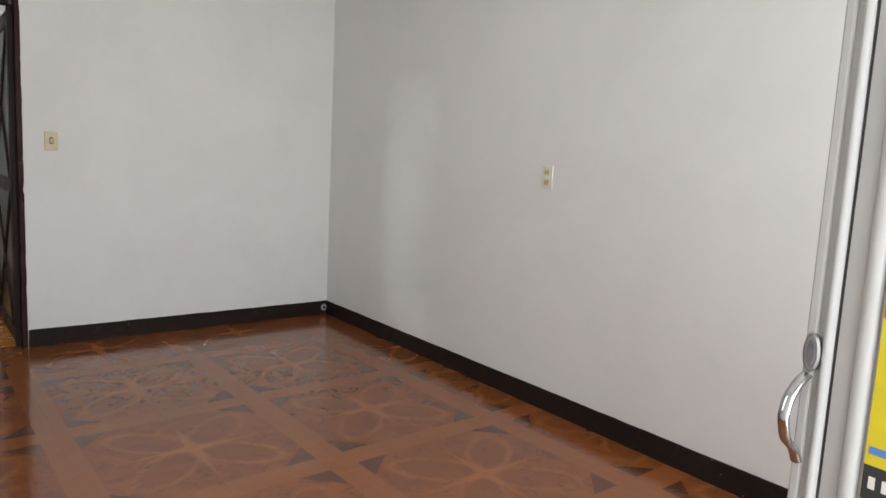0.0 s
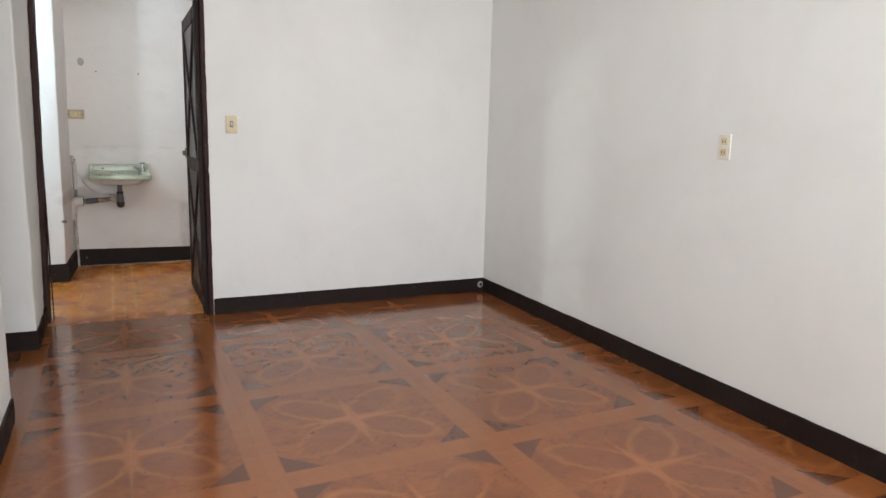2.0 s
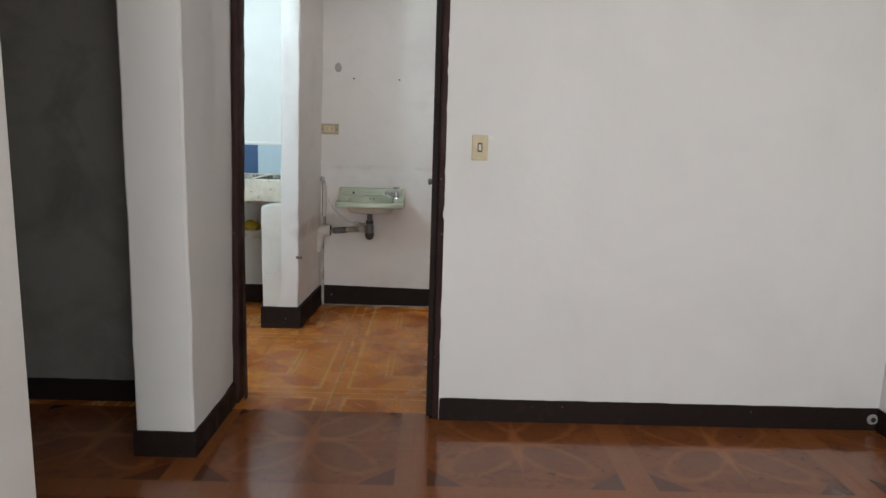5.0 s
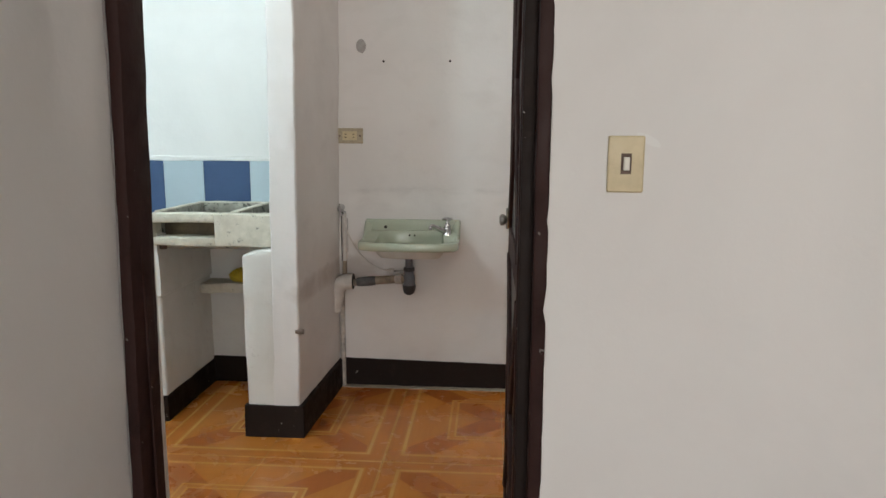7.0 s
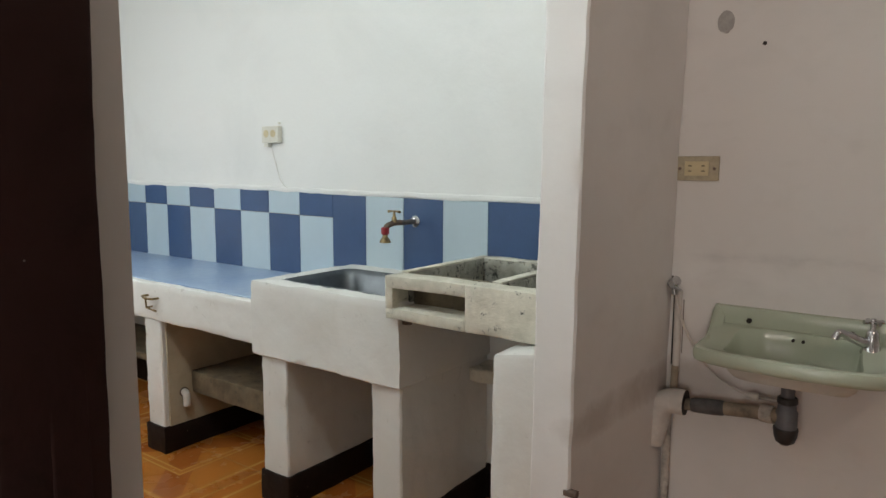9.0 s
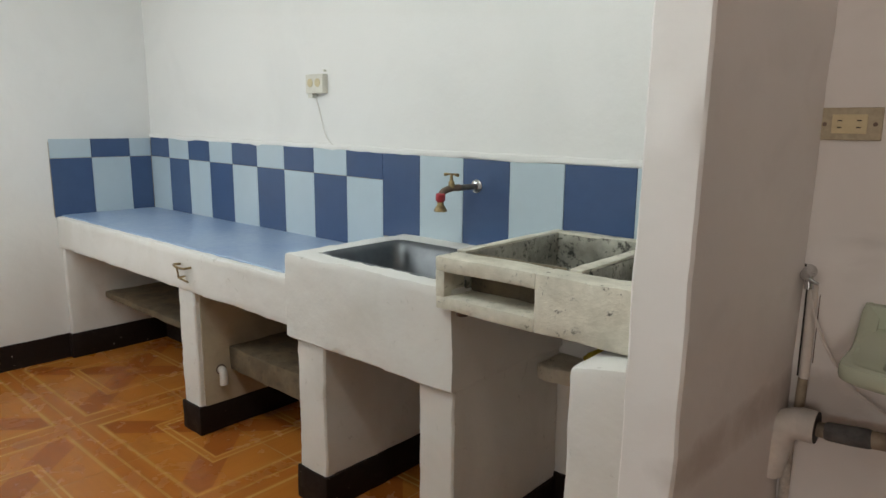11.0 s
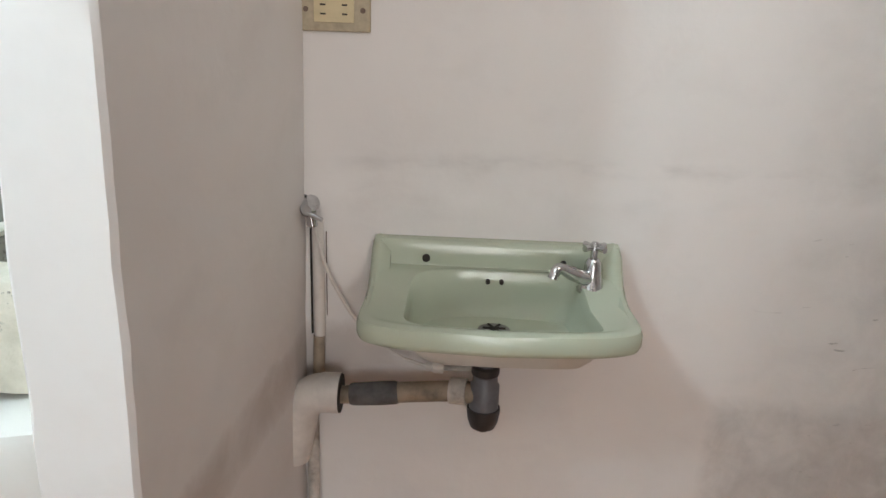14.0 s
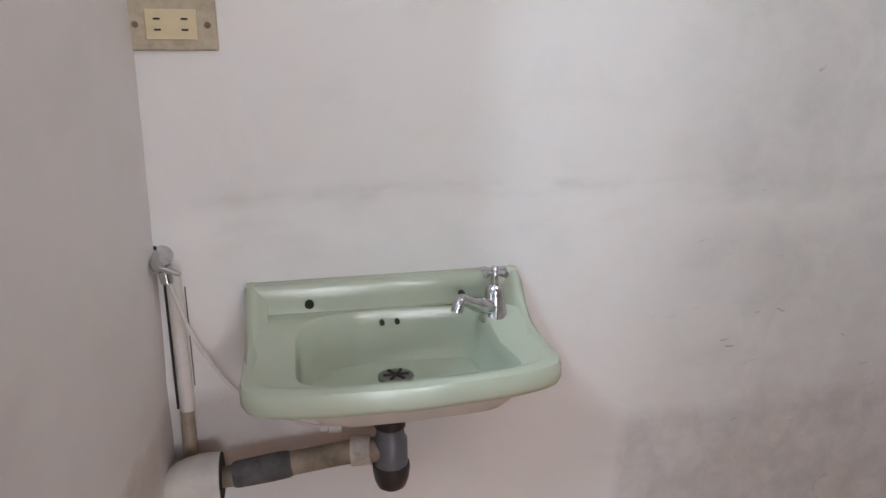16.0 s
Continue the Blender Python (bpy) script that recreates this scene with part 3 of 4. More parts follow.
def brown_door():
    ob = thing("door", (0.85, 5.30, 0.01), "dark green and brown metal door standing open, embossed panels", "door")
    x0, x1, y0, y1, z0, z1 = 0.838, 0.872, 5.235, 6.05, 0.01, 2.0
    part("panel", box(x0 + 0.008, x1 - 0.008, y0 + 0.05, y1 - 0.05, z0 + 0.06, z1 - 0.06), LEAF, ob, "dark green embossed sheet")
    for ya, yb, za, zb in ((y0, y0 + 0.06, z0, z1), (y1 - 0.06, y1, z0, z1)):
        part("stile", box(x0, x1, ya, yb, za, zb, bevel=0.003), BROWN, ob)
    for za, zb in ((z0, z0 + 0.09), (0.93, 1.02), (z1 - 0.09, z1)):
        part("rail", box(x0 + 0.001, x1 - 0.001, y0 + 0.06, y1 - 0.06, za, zb, bevel=0.003), BROWN, ob)
    for za, zb, ya, yb in ((0.1, 0.93, y1 - 0.06, y0 + 0.06), (1.02, 1.91, y1 - 0.06, y0 + 0.06)):
        for sy in (0, 1):
            a, b = ((x0 + 0.006, ya, za), (x0 + 0.006, yb, zb)) if sy else ((x0 + 0.006, ya, zb), (x0 + 0.006, yb, za))
            part("emboss", tube([a, b], 0.012, 6), BROWN, ob)
    knob = part("knob", tube([(0.838, 6.0, 1.04), (0.830, 6.0, 1.04), (0.820, 6.0, 1.04), (0.810, 6.0, 1.04), (0.805, 6.0, 1.04)], [0.010, 0.010, 0.019, 0.019, 0.011], 18), STEEL_DULL, ob, "tarnished dark knob", True)
    part("rose", tube([(0.838, 6.0, 1.04), (0.832, 6.0, 1.04)], [0.03, 0.028], 20), BRASS, ob, "", True)
    part("latch", box(0.828, 0.84, 6.03, 6.052, 1.005, 1.075, bevel=0.002), STEEL_DULL, ob)
    return ob


brown_door()


def white_door():
    """Entrance door, swung open into the room; built flat along +y from its hinge, then turned."""
    ob = thing("entrance_door", (1.13, -0.10, 0.01), "white and grey metal entrance door with a yellow poster, standing open", "door")
    W, H = 0.954, 2.05
    made = [
        part("core", box(0.006, 0.034, 0.0, W, 0.01, H, bevel=0.002), GREY_METAL, ob, "grey sheet metal"),
        part("stile", box(0.0, 0.040, W - 0.012, W + 0.002, 0.01, H, bevel=0.003), GREY_METAL, ob),
    ]
    for ya, yb in ((W - 0.035, W - 0.020), (W - 0.086, W - 0.062)):
        mid, half = (ya + yb) / 2, (yb - ya) / 2
        prof = [(0.009, mid - half), (0.003, mid - half * 0.9), (-0.002, mid - half * 0.45), (-0.003, mid), (-0.002, mid + half * 0.45), (0.003, mid + half * 0.9), (0.009, mid + half)]
        made.append(part("bead", loft([[(x, y, z) for x, y in prof] for z in (0.02, H - 0.02)]), WHITE_METAL, ob, "white rounded moulding", True))
    made.append(part("groove", box(0.0045, 0.007, W - 0.0385, W - 0.036, 0.02, H - 0.02), SLOT, ob, "dark joint"))
    made.append(part("panel", box(0.001, 0.008, 0.10, W - 0.090, 0.12, H - 0.12, bevel=0.002), WHITE_METAL, ob, "white panel"))
    poster = part("poster", box(-0.001, 0.0, 0.20, W - 0.092, 0.80, 1.35), POSTER, ob, "yellow printed poster with unreadable text")
    made.append(poster)
    for mat, y0, y1, z0, z1 in ((PRINT_RED, 0.50, W - 0.093, 1.07, 1.11), (PRINT_BLUE, 0.52, W - 0.096, 0.893, 0.903), (PRINT_DARK, 0.22, W - 0.0925, 0.832, 0.878),
                                (PRINT_DARK, 0.60, W - 0.115, 0.935, 0.941), (PRINT_DARK, 0.60, W - 0.118, 0.965, 0.970), (PRINT_DARK, 0.60, W - 0.116, 0.99, 0.996)):
        made.append(part("print", box(-0.0016, -0.001, y0, y1, z0, z1), mat, poster))
    for y in (W - 0.108, W - 0.124, W - 0.140):
        made.append(part("print", box(-0.0022, -0.0016, y, y + 0.008, 0.848, 0.864), PALE, poster))
    y = W - 0.014
    bow = bend([(-0.002, y + 0.008, 0.970), (-0.012, y + 0.009, 0.966), (-0.036, y + 0.010, 0.942), (-0.043, y + 0.010, 0.915), (-0.032, y + 0.010, 0.882), (-0.010, y + 0.009, 0.866), (-0.002, y + 0.008, 0.846)], 0.010, 4)
    strap = tube(bow, 0.0055, 12)
    for v in strap.verts:
        v.co.y = y + 0.009 + (v.co.y - y - 0.009) * 1.5
    made.append(part("handle", strap, CHROME, ob, "curved chrome pull handle", True))

    def oval(rx, rz, x):
        return [(x, y + 0.004 + rx * math.cos(a), 1.003 + rz * math.sin(a)) for a in (2 * math.pi * k / 28 for k in range(28))]

    lock = part("lock", loft([oval(0.012, 0.027, 0.002), oval(0.012, 0.027, -0.003), oval(0.009, 0.024, -0.0055)]), STEEL_DULL, ob, "oval lock plate, blackened", True)
    made.append(lock)
    made.append(part("keyhole", loft([oval(0.006, 0.019, -0.005), oval(0.005, 0.018, -0.0065)]), PIPE_DARK, lock))
    turn = Matrix.Translation((1.15, -0.11, 0)) @ Matrix.Rotation(radians(-6.6), 4, "Z")
    for o in made:
        o.matrix_parent_inverse = Matrix.Identity(4)
    ob.matrix_world = turn
    return ob


white_door()


# ---- small wall fittings ----
def toggle_switch():
    ob = thing("light_switch", (1.035, DOOR_Y, 1.2), "yellowed cream light switch plate on white wall", "light switch")
    part("plate", box(1.000, 1.070, DOOR_Y - 0.008, DOOR_Y + 0.001, 1.200, 1.310, bevel=0.003), CREAM, ob)
    part("recess", box(1.025, 1.045, DOOR_Y - 0.0095, DOOR_Y - 0.007, 1.236, 1.276), RUST, ob)
    part("rocker", box(1.029, 1.041, DOOR_Y - 0.016, DOOR_Y - 0.009, 1.243, 1.269, bevel=0.002), PALE, ob, "pale rocker")
    return ob


def room_outlet():
    y, z = 2.775, 1.195
    x = ROOM_X1 - 0.036 * (DOOR_Y - y)
    ob = thing("wall_outlet", (x, y, z - 0.055), "pale cream double outlet plate on white wall", "wall outlet")
    part("plate", box(x - 0.008, x + 0.001, y - 0.035, y + 0.035, z - 0.057, z + 0.057, bevel=0.003), PALE, ob)
    for dz in (-0.025, 0.025):
        s = part("socket", box(x - 0.010, x - 0.007, y - 0.017, y + 0.017, z + dz - 0.016, z + dz + 0.016, bevel=0.001), CREAM, ob)
        for dy in (-0.007, 0.007):
            part("slot", box(x - 0.0108, x - 0.0098, y + dy - 0.0015, y + dy + 0.0015, z + dz - 0.006, z + dz + 0.006), SLOT, s)
    return ob


def wash_outlet():
    y = KIT_Y1
    ob = thing("wall_outlet", (0.065, y, 1.283), "dirty beige horizontal double outlet on smeared wall", "wall outlet")
    part("plate", box(-0.008, 0.126, y - 0.009, y + 0.001, 1.283, 1.360, bevel=0.003), SOCKET, ob)
    part("inset", box(0.022, 0.096, y - 0.012, y - 0.008, 1.299, 1.344, bevel=0.001), CREAM, ob)
    for x in (0.034, 0.074):
        for z in (1.312, 1.328):
            part("slot", box(x, x + 0.010, y - 0.0128, y - 0.0118, z, z + 0.003), SLOT, ob)
    for x in (0.007, 0.112):
        part("screw", tube([(x, y - 0.009, 1.321), (x, y - 0.0105, 1.321)], 0.005, 10), RUST, ob)
    return ob


def kitchen_outlet():
    y = KIT_Y1
    ob = thing("wall_outlet", (-1.952, y, 1.41), "white surface-mounted outlet box with a loose cable", "wall outlet")
    part("box", box(-2.010, -1.894, y - 0.030, y + 0.001, 1.436, 1.516, bevel=0.004), PALE, ob)
    for x in (-1.977, -1.927):
        part("socket", tube([(x, y - 0.030, 1.480), (x, y - 0.032, 1.480)], 0.018, 16), CREAM, ob)
    part("clip", box(-1.997, -1.967, y - 0.028, y, 1.418, 1.436, bevel=0.002), PALE, ob)
    part("cable", tube(bend([(-1.962, y - 0.012, 1.425), (-1.947, y - 0.006, 1.36), (-1.907, y - 0.006, 1.25), (-1.857, y - 0.005, 1.215), (-1.822, y - 0.004, 1.206)], 0.03), 0.0026, 8), HOSE, ob, "thin white cable", True)
    part("screw", tube([(-1.907, y, 1.530), (-1.907, y - 0.012, 1.530)], 0.005, 8), PALE, ob)
    return ob


toggle_switch(), room_outlet(), wash_outlet(), kitchen_outlet()

bm = bmesh.new()
bmesh.ops.create_circle(bm, cap_ends=True, segments=20, radius=1)
for v in bm.verts:
    v.co = (0.122 + v.co.x * 0.025, KIT_Y1 - 0.002, 1.762 + v.co.y * 0.034 + noise.noise(v.co * 2) * 0.004)
tagged(mesh_object("cement_patch", bm, CEMENT), "grey oval cement patch on the wall", "wall patch")
for x in (0.234, 0.566):
    ob = mesh_object("screw_hole", tube([(x, KIT_Y1 - 0.004, 1.688), (x, KIT_Y1 + 0.001, 1.688)], 0.006, 10), SLOT)
    tagged(ob, "small dark plugged screw hole in the wall", "screw hole", "holes above the washbasin")

ob = thing("pipe_end", (2.92, DOOR_Y - 0.012, 0.055), "grey capped pipe end in the dark skirting's corner", "pipe end")
part("ring", tube([(2.915, DOOR_Y - 0.008, 0.055), (2.915, DOOR_Y - 0.016, 0.055)], [0.026, 0.022], 18), CEMENT, ob)
part("cap", tube([(2.915, DOOR_Y - 0.015, 0.055), (2.915, DOOR_Y - 0.019, 0.055)], 0.012, 14), SLOT, ob)
bm = bmesh.new()
bmesh.ops.create_circle(bm, cap_ends=True, segments=18, radius=1)
for v in bm.verts:
    w = v.co.x * 0.024
    v.co = (1.078 + w, DOOR_Y - 0.0015, 1.302 - w * 0.5 + v.co.y * 0.009 + noise.noise(v.co * 3) * 0.004)
tagged(mesh_object("plaster_smear", bm, KWALL), "fresh white plaster smear beside the switch", "plaster smear")

lip = box(0.884, 0.902, DOOR_Y - 0.0045, DOOR_Y + 0.002, 0.10, 2.06)
ragged(lip, 0.0012, 30, 0.012)
for v in lip.verts:
    if v.co.x < 0.893:
        v.co.x += 0.007 * noise.noise((0, 3, v.co.z * 16)) + 0.005 * noise.noise((4, 0, v.co.z * 55)) + 0.005
structure("trim_2", lip, WALL, "uneven white plaster edge along the door frame", "plaster edge", 30)


# ---- washbasin ----
def washbasin():
    cx, wall, rim = 0.380, KIT_Y1, 0.815
    ob = thing("washbasin", (cx, wall, 0.66), "pale green glazed ceramic washbasin hung on the wall", "washbasin")

    def power(c, k):
        return math.copysign(abs(c) ** k, c)

    def lift(y):
        """The rim climbs towards the wall."""
        t = max(0.0, min(1.0, (y - (wall - 0.15)) / 0.10))
        return 0.032 * t * t * (3 - 2 * t)

    def outer(z, inset=0.0, s=1.0, up=False):
        ring = []
        for i in range(72):
            t = 2 * math.pi * i / 72
            x, y = (0.247 - inset) * power(math.cos(t), 0.24), -0.133 + (0.131 - inset) * power(math.sin(t), 0.24)
            if math.sin(t) < 0:
                y -= 0.030 * (1 - (x / 0.245) ** 2) * min(1.0, -math.sin(t) * 1.5)
            y = wall - 0.002 + y * s + (s - 1) * 0.133
            ring.append((cx + x * s, y, z + (lift(y) if up else 0)))
        return ring

    def bowl(s, z, up=0.0, k=0.5, dy=0.0):
        ring = []
        for i in range(72):
            t = 2 * math.pi * i / 72
            kk = k * (0.38 if math.cos(t) > 0 else 1.25 if math.sin(t) > 0 else 0.75)
            x, y = 0.166 * power(math.cos(t), kk), 0.098 * power(math.sin(t), kk)
            if math.sin(t) > 0:
                y += 0.020 * (1 - (x / 0.166) ** 2)
            else:
                y -= 0.012 * (1 - (x / 0.166) ** 2)
            if x > 0:
                x *= 1 - 0.55 * y
            y = wall - 0.150 + dy + y * s
            ring.append((cx + 0.002 + x * s, y, z + up * lift(y)))
        return ring

    under = [bowl(0.15, 0.724, dy=0.04), bowl(0.45, 0.725, dy=0.03), bowl(0.70, 0.728, dy=0.01), bowl(0.86, 0.735), bowl(0.95, 0.750), bowl(1.02, 0.774), outer(0.782, 0, 0.92), outer(0.776, 0.012)]
    part("underside", loft(under, cap=False), UNGLAZED, ob, "pale unglazed underside", True)
    rings = [outer(0.773, 0.010), outer(0.777, 0.003), outer(0.785),
             outer(rim - 0.012), outer(rim - 0.003, 0.003), outer(rim, 0.010, up=True), outer(rim - 0.001, 0.024, up=True), outer(rim - 0.003, 0.030, up=True),
             bowl(1.045, rim - 0.003, 1, 0.36), bowl(1.012, rim - 0.004, 1, 0.36), bowl(0.995, rim - 0.009, 1, 0.36), bowl(0.98, rim - 0.028, 0.8, 0.37), bowl(0.95, rim - 0.050, 0.2, 0.39), bowl(0.87, rim - 0.065, k=0.41),
             bowl(0.68, rim - 0.069), bowl(0.46, rim - 0.073, dy=0.02), bowl(0.14, rim - 0.075, dy=0.030), bowl(0.01, rim - 0.0755, dy=0.030)]
    part("bowl", loft(rings, cap=False), CERAMIC, ob, smooth=True)
    # upstand at the back with side wings that sweep down to the rim
    prof = [(0.0, 0.80), (-0.026, 0.80), (-0.026, 0.842), (-0.026, 0.850), (-0.026, 0.868), (-0.026, 0.888), (-0.022, 0.897), (-0.010, 0.900), (0.0, 0.899)]
    part("upstand", loft([[(x, wall + y, z) for y, z in prof] for x in (cx - 0.241, cx - 0.1, cx + 0.1, cx + 0.241)]), CERAMIC, ob, smooth=True)
    for s in (-1, 1):
        def wing(x, drop):
            line = [(0.0, 0.80), (-0.232, 0.80), (-0.232, 0.812), (-0.165, 0.817), (-0.105, 0.828), (-0.066, 0.852), (-0.036, 0.890), (-0.016, 0.900), (0.0, 0.901)]
            return [(x, wall + y, z - (drop if z > 0.81 else 0)) for y, z in line]
        xs = [(cx + s * 0.208, 0.024), (cx + s * 0.221, 0.008), (cx + s * 0.230, 0.0), (cx + s * 0.238, 0.002), (cx + s * 0.2445, 0.012)]
        part("wing", loft([wing(x, d) for x, d in xs]), CERAMIC, ob, smooth=True)
    drain = part("drain", tube([(cx, wall - 0.098, rim - 0.082), (cx, wall - 0.098, rim - 0.070), (cx, wall - 0.098, rim - 0.0685)], [0.031, 0.031, 0.027], 24), STEEL_DULL, ob, "dull metal drain", True)
    for a in (0, 60, 120):
        d = Vector((math.cos(radians(a)), math.sin(radians(a)), 0)) * 0.022
        c = Vector((cx, wall - 0.098, rim - 0.0680))
        part("slot", tube([c - d, c + d], 0.0030, 6), SLOT, drain)
    part("tap_hole", tube([(0.242, wall - 0.026, 0.862), (0.242, wall - 0.0315, 0.861)], 0.008, 12), SLOT, ob)
    part("tap_hole", tube([(0.513, wall - 0.026, 0.862), (0.513, wall - 0.0315, 0.861)], 0.006, 12), SLOT, ob)
    for x in (0.366, 0.393):
        part("overflow_hole", tube([(x, wall - 0.020, 0.824), (x, wall - 0.0415, 0.820)], 0.0045, 10), SLOT, ob)
    return ob


def basin_tap():
    x, y, z = 0.562, KIT_Y1 - 0.072, 0.822
    ob = thing("pillar_tap", (x, y, z), "small worn chrome pillar tap with a cross handle", "tap")
    part("body", tube([(x, y, z), (x, y, z + 0.006), (x, y, z + 0.010), (x, y, z + 0.05), (x, y, z + 0.058), (x, y, z + 0.066)], [0.027, 0.027, 0.024, 0.016, 0.016, 0.010], 18), CHROME, ob, smooth=True)
    part("stem", tube([(x, y, z + 0.06), (x, y, z + 0.09)], [0.007, 0.007], 12), CHROME, ob, smooth=True)
    part("spout", tube(bend([(x, y, z + 0.022), (x - 0.035, y - 0.028, z + 0.040), (x - 0.075, y - 0.052, z + 0.062), (x - 0.083, y - 0.056, z + 0.040)], 0.012), [0.014] * 7 + [0.010] * 7, 14), CHROME, ob, smooth=True)
    for a in (35, 125):
        d = Vector((math.cos(radians(a)), math.sin(radians(a)), 0)) * 0.026
        c = Vector((x, y, z + 0.088))
        part("handle", tube([c - d, c - d * 0.3, c + d * 0.3, c + d], [0.0065, 0.0045, 0.0045, 0.0065], 10), CHROME, ob, smooth=True)
    part("cap", tube([(x, y, z + 0.084), (x, y, z + 0.098)], [0.009, 0.006], 12), CHROME, ob, smooth=True)
    return ob


def basin_waste():
    x, y = 0.369, KIT_Y1 - 0.085
    ob = thing("bottle_trap", (x, y, 0.516), "grey plastic bottle trap with stained pipe to a white elbow", "drain pipe")
    part("tailpiece", tube([(x, y, 0.735), (x, y, 0.616)], 0.019, 16), PVC_GREY, ob, smooth=True)
    part("nut", tube([(x, y, 0.664), (x, y, 0.660), (x, y, 0.646), (x, y, 0.642)], [0.024, 0.028, 0.028, 0.024], 16), PVC_BLACK, ob, "black nut", True)
    part("bottle", tube([(x, y, 0.645), (x, y, 0.626), (x, y, 0.620), (x, y, 0.562)], [0.024, 0.026, 0.030, 0.030], 18), PVC_GREY, ob, smooth=True)
    part("cap", tube([(x, y, 0.572), (x, y, 0.566), (x, y, 0.545), (x, y, 0.530), (x, y, 0.520)], [0.033, 0.034, 0.031, 0.026, 0.012], 18), PVC_BLACK, ob, "black screw cap", True)
    ax = KIT_Y1 - 0.075
    line = bend([(x - 0.01, y, 0.601), (x - 0.07, y + 0.01, 0.598), (x - 0.18, ax, 0.588), (0.065, ax, 0.576)], 0.03)
    part("arm", tube(line, [0.022] * 4 + [0.021] * (len(line) - 6) + [0.020, 0.018], 14), PIPE_TAN, ob, "stained tan pipe", True)
    part("coupling", tube([(x - 0.035, y + 0.003, 0.601), (x - 0.068, y + 0.010, 0.599)], 0.027, 16), PIPE_PALE, ob, smooth=True)
    elbow = part("elbow", tube(bend([(0.075, ax, 0.581), (0.0, ax + 0.005, 0.579), (-0.030, ax + 0.012, 0.425)], 0.055, 8), 0.040, 18), PVC_WHITE, ob, "white painted elbow", True)
    part("collar", tube([(0.078, ax, 0.581), (0.040, ax, 0.581)], 0.041, 20), PVC_WHITE, elbow, smooth=True)
    part("stain", tube([(0.196, ax, 0.5890), (0.190, ax, 0.5882), (0.16, ax, 0.5852), (0.125, ax, 0.5818), (0.105, ax, 0.5802), (0.098, ax, 0.5796)], [0.0215, 0.0238, 0.0246, 0.0236, 0.0232, 0.021], 14), PIPE_DARK, ob, "dark tape round the pipe", True)
    part("seal", tube([(0.080, ax, 0.581), (0.0775, ax, 0.581)], 0.040, 20), SLOT, elbow)
    part("downpipe", tube([(0.008, KIT_Y1 - 0.02, 0.516), (0.008, KIT_Y1 - 0.02, 0.002)], 0.013, 12), PIPE_PALE, ob, "iron pipe painted white, rust showing", True)
    return ob


def basin_supply():
    y = KIT_Y1
    ob = thing("supply_valve", (0.012, y, 0.658), "corroded stop valve and half-buried painted pipe on the wall", "valve")
    part("pipe", tube([(0.022, y - 0.008, 0.928), (0.024, y - 0.008, 0.658)], 0.012, 12), PVC_WHITE, ob, "painted pipe", True)
    part("groove", box(0.0045, 0.0085, y - 0.003, y + 0.001, 0.678, 0.923), SLOT, ob, "dark groove in the plaster")
    part("stub", tube([(0.023, y - 0.012, 0.678), (0.020, y - 0.012, 0.56)], [0.012, 0.013], 12), PIPE_TAN, ob, "rusty pipe end", True)
    part("body", tube([(0.008, y, 0.956), (0.008, y - 0.02, 0.956), (0.012, y - 0.045, 0.953), (0.012, y - 0.055, 0.953)], [0.018, 0.014, 0.016, 0.009], 14), CHROME, ob, smooth=True)
    part("hole", tube([(-0.006, y + 0.001, 0.962), (-0.006, y - 0.004, 0.962)], 0.012, 14), SLOT, ob, "dark hole in the plaster")
    part("lever", tube([(0.012, y - 0.05, 0.948), (0.042, y - 0.055, 0.936)], [0.006, 0.004], 10), CHROME, ob, smooth=True)
    part("outlet", tube([(0.014, y - 0.035, 0.953), (0.018, y - 0.035, 0.918)], [0.012, 0.010], 12), CHROME, ob, smooth=True)
    part("groove", box(0.0372, 0.0386, y - 0.003, y + 0.001, 0.72, 0.90), RUST, ob, "brown crack in the plaster")
    part("hose", tube(bend([(0.020, y - 0.03, 0.918), (0.045, y - 0.03, 0.82), (0.10, y - 0.03, 0.722), (0.17, y - 0.035, 0.660), (0.23, y - 0.042, 0.638), (0.252, y - 0.045, 0.635)], 0.04), 0.0036, 10), PVC_WHITE, ob, "white flexible hose", True)
    part("hose_nut", tube([(0.248, y - 0.045, 0.635), (0.262, y - 0.045, 0.635), (0.263, y - 0.045, 0.635), (0.285, y - 0.045, 0.634)], [0.009, 0.009, 0.013, 0.013], 10), PVC_WHITE, ob, smooth=True)
    part("riser", tube(bend([(0.284, y - 0.045, 0.634), (0.345, y - 0.045, 0.632), (0.372, y - 0.045, 0.66), (0.372, y - 0.045, 0.70)], 0.015), 0.006, 10), PIPE_PALE, ob, "stained thin pipe", True)
    return ob


washbasin(), basin_tap(), basin_waste(), basin_supply()
tagged(mesh_object("pipe_stub", tube([(-0.055, 6.527, 0.482), (-0.020, 6.527, 0.482)], 0.011, 10), RUST), "rusty pipe stub in the partition's corner", "pipe stub")


# ---- kitchen counter ----
FRONT, TOPZ, SLABZ = 6.635, 0.802, 0.886


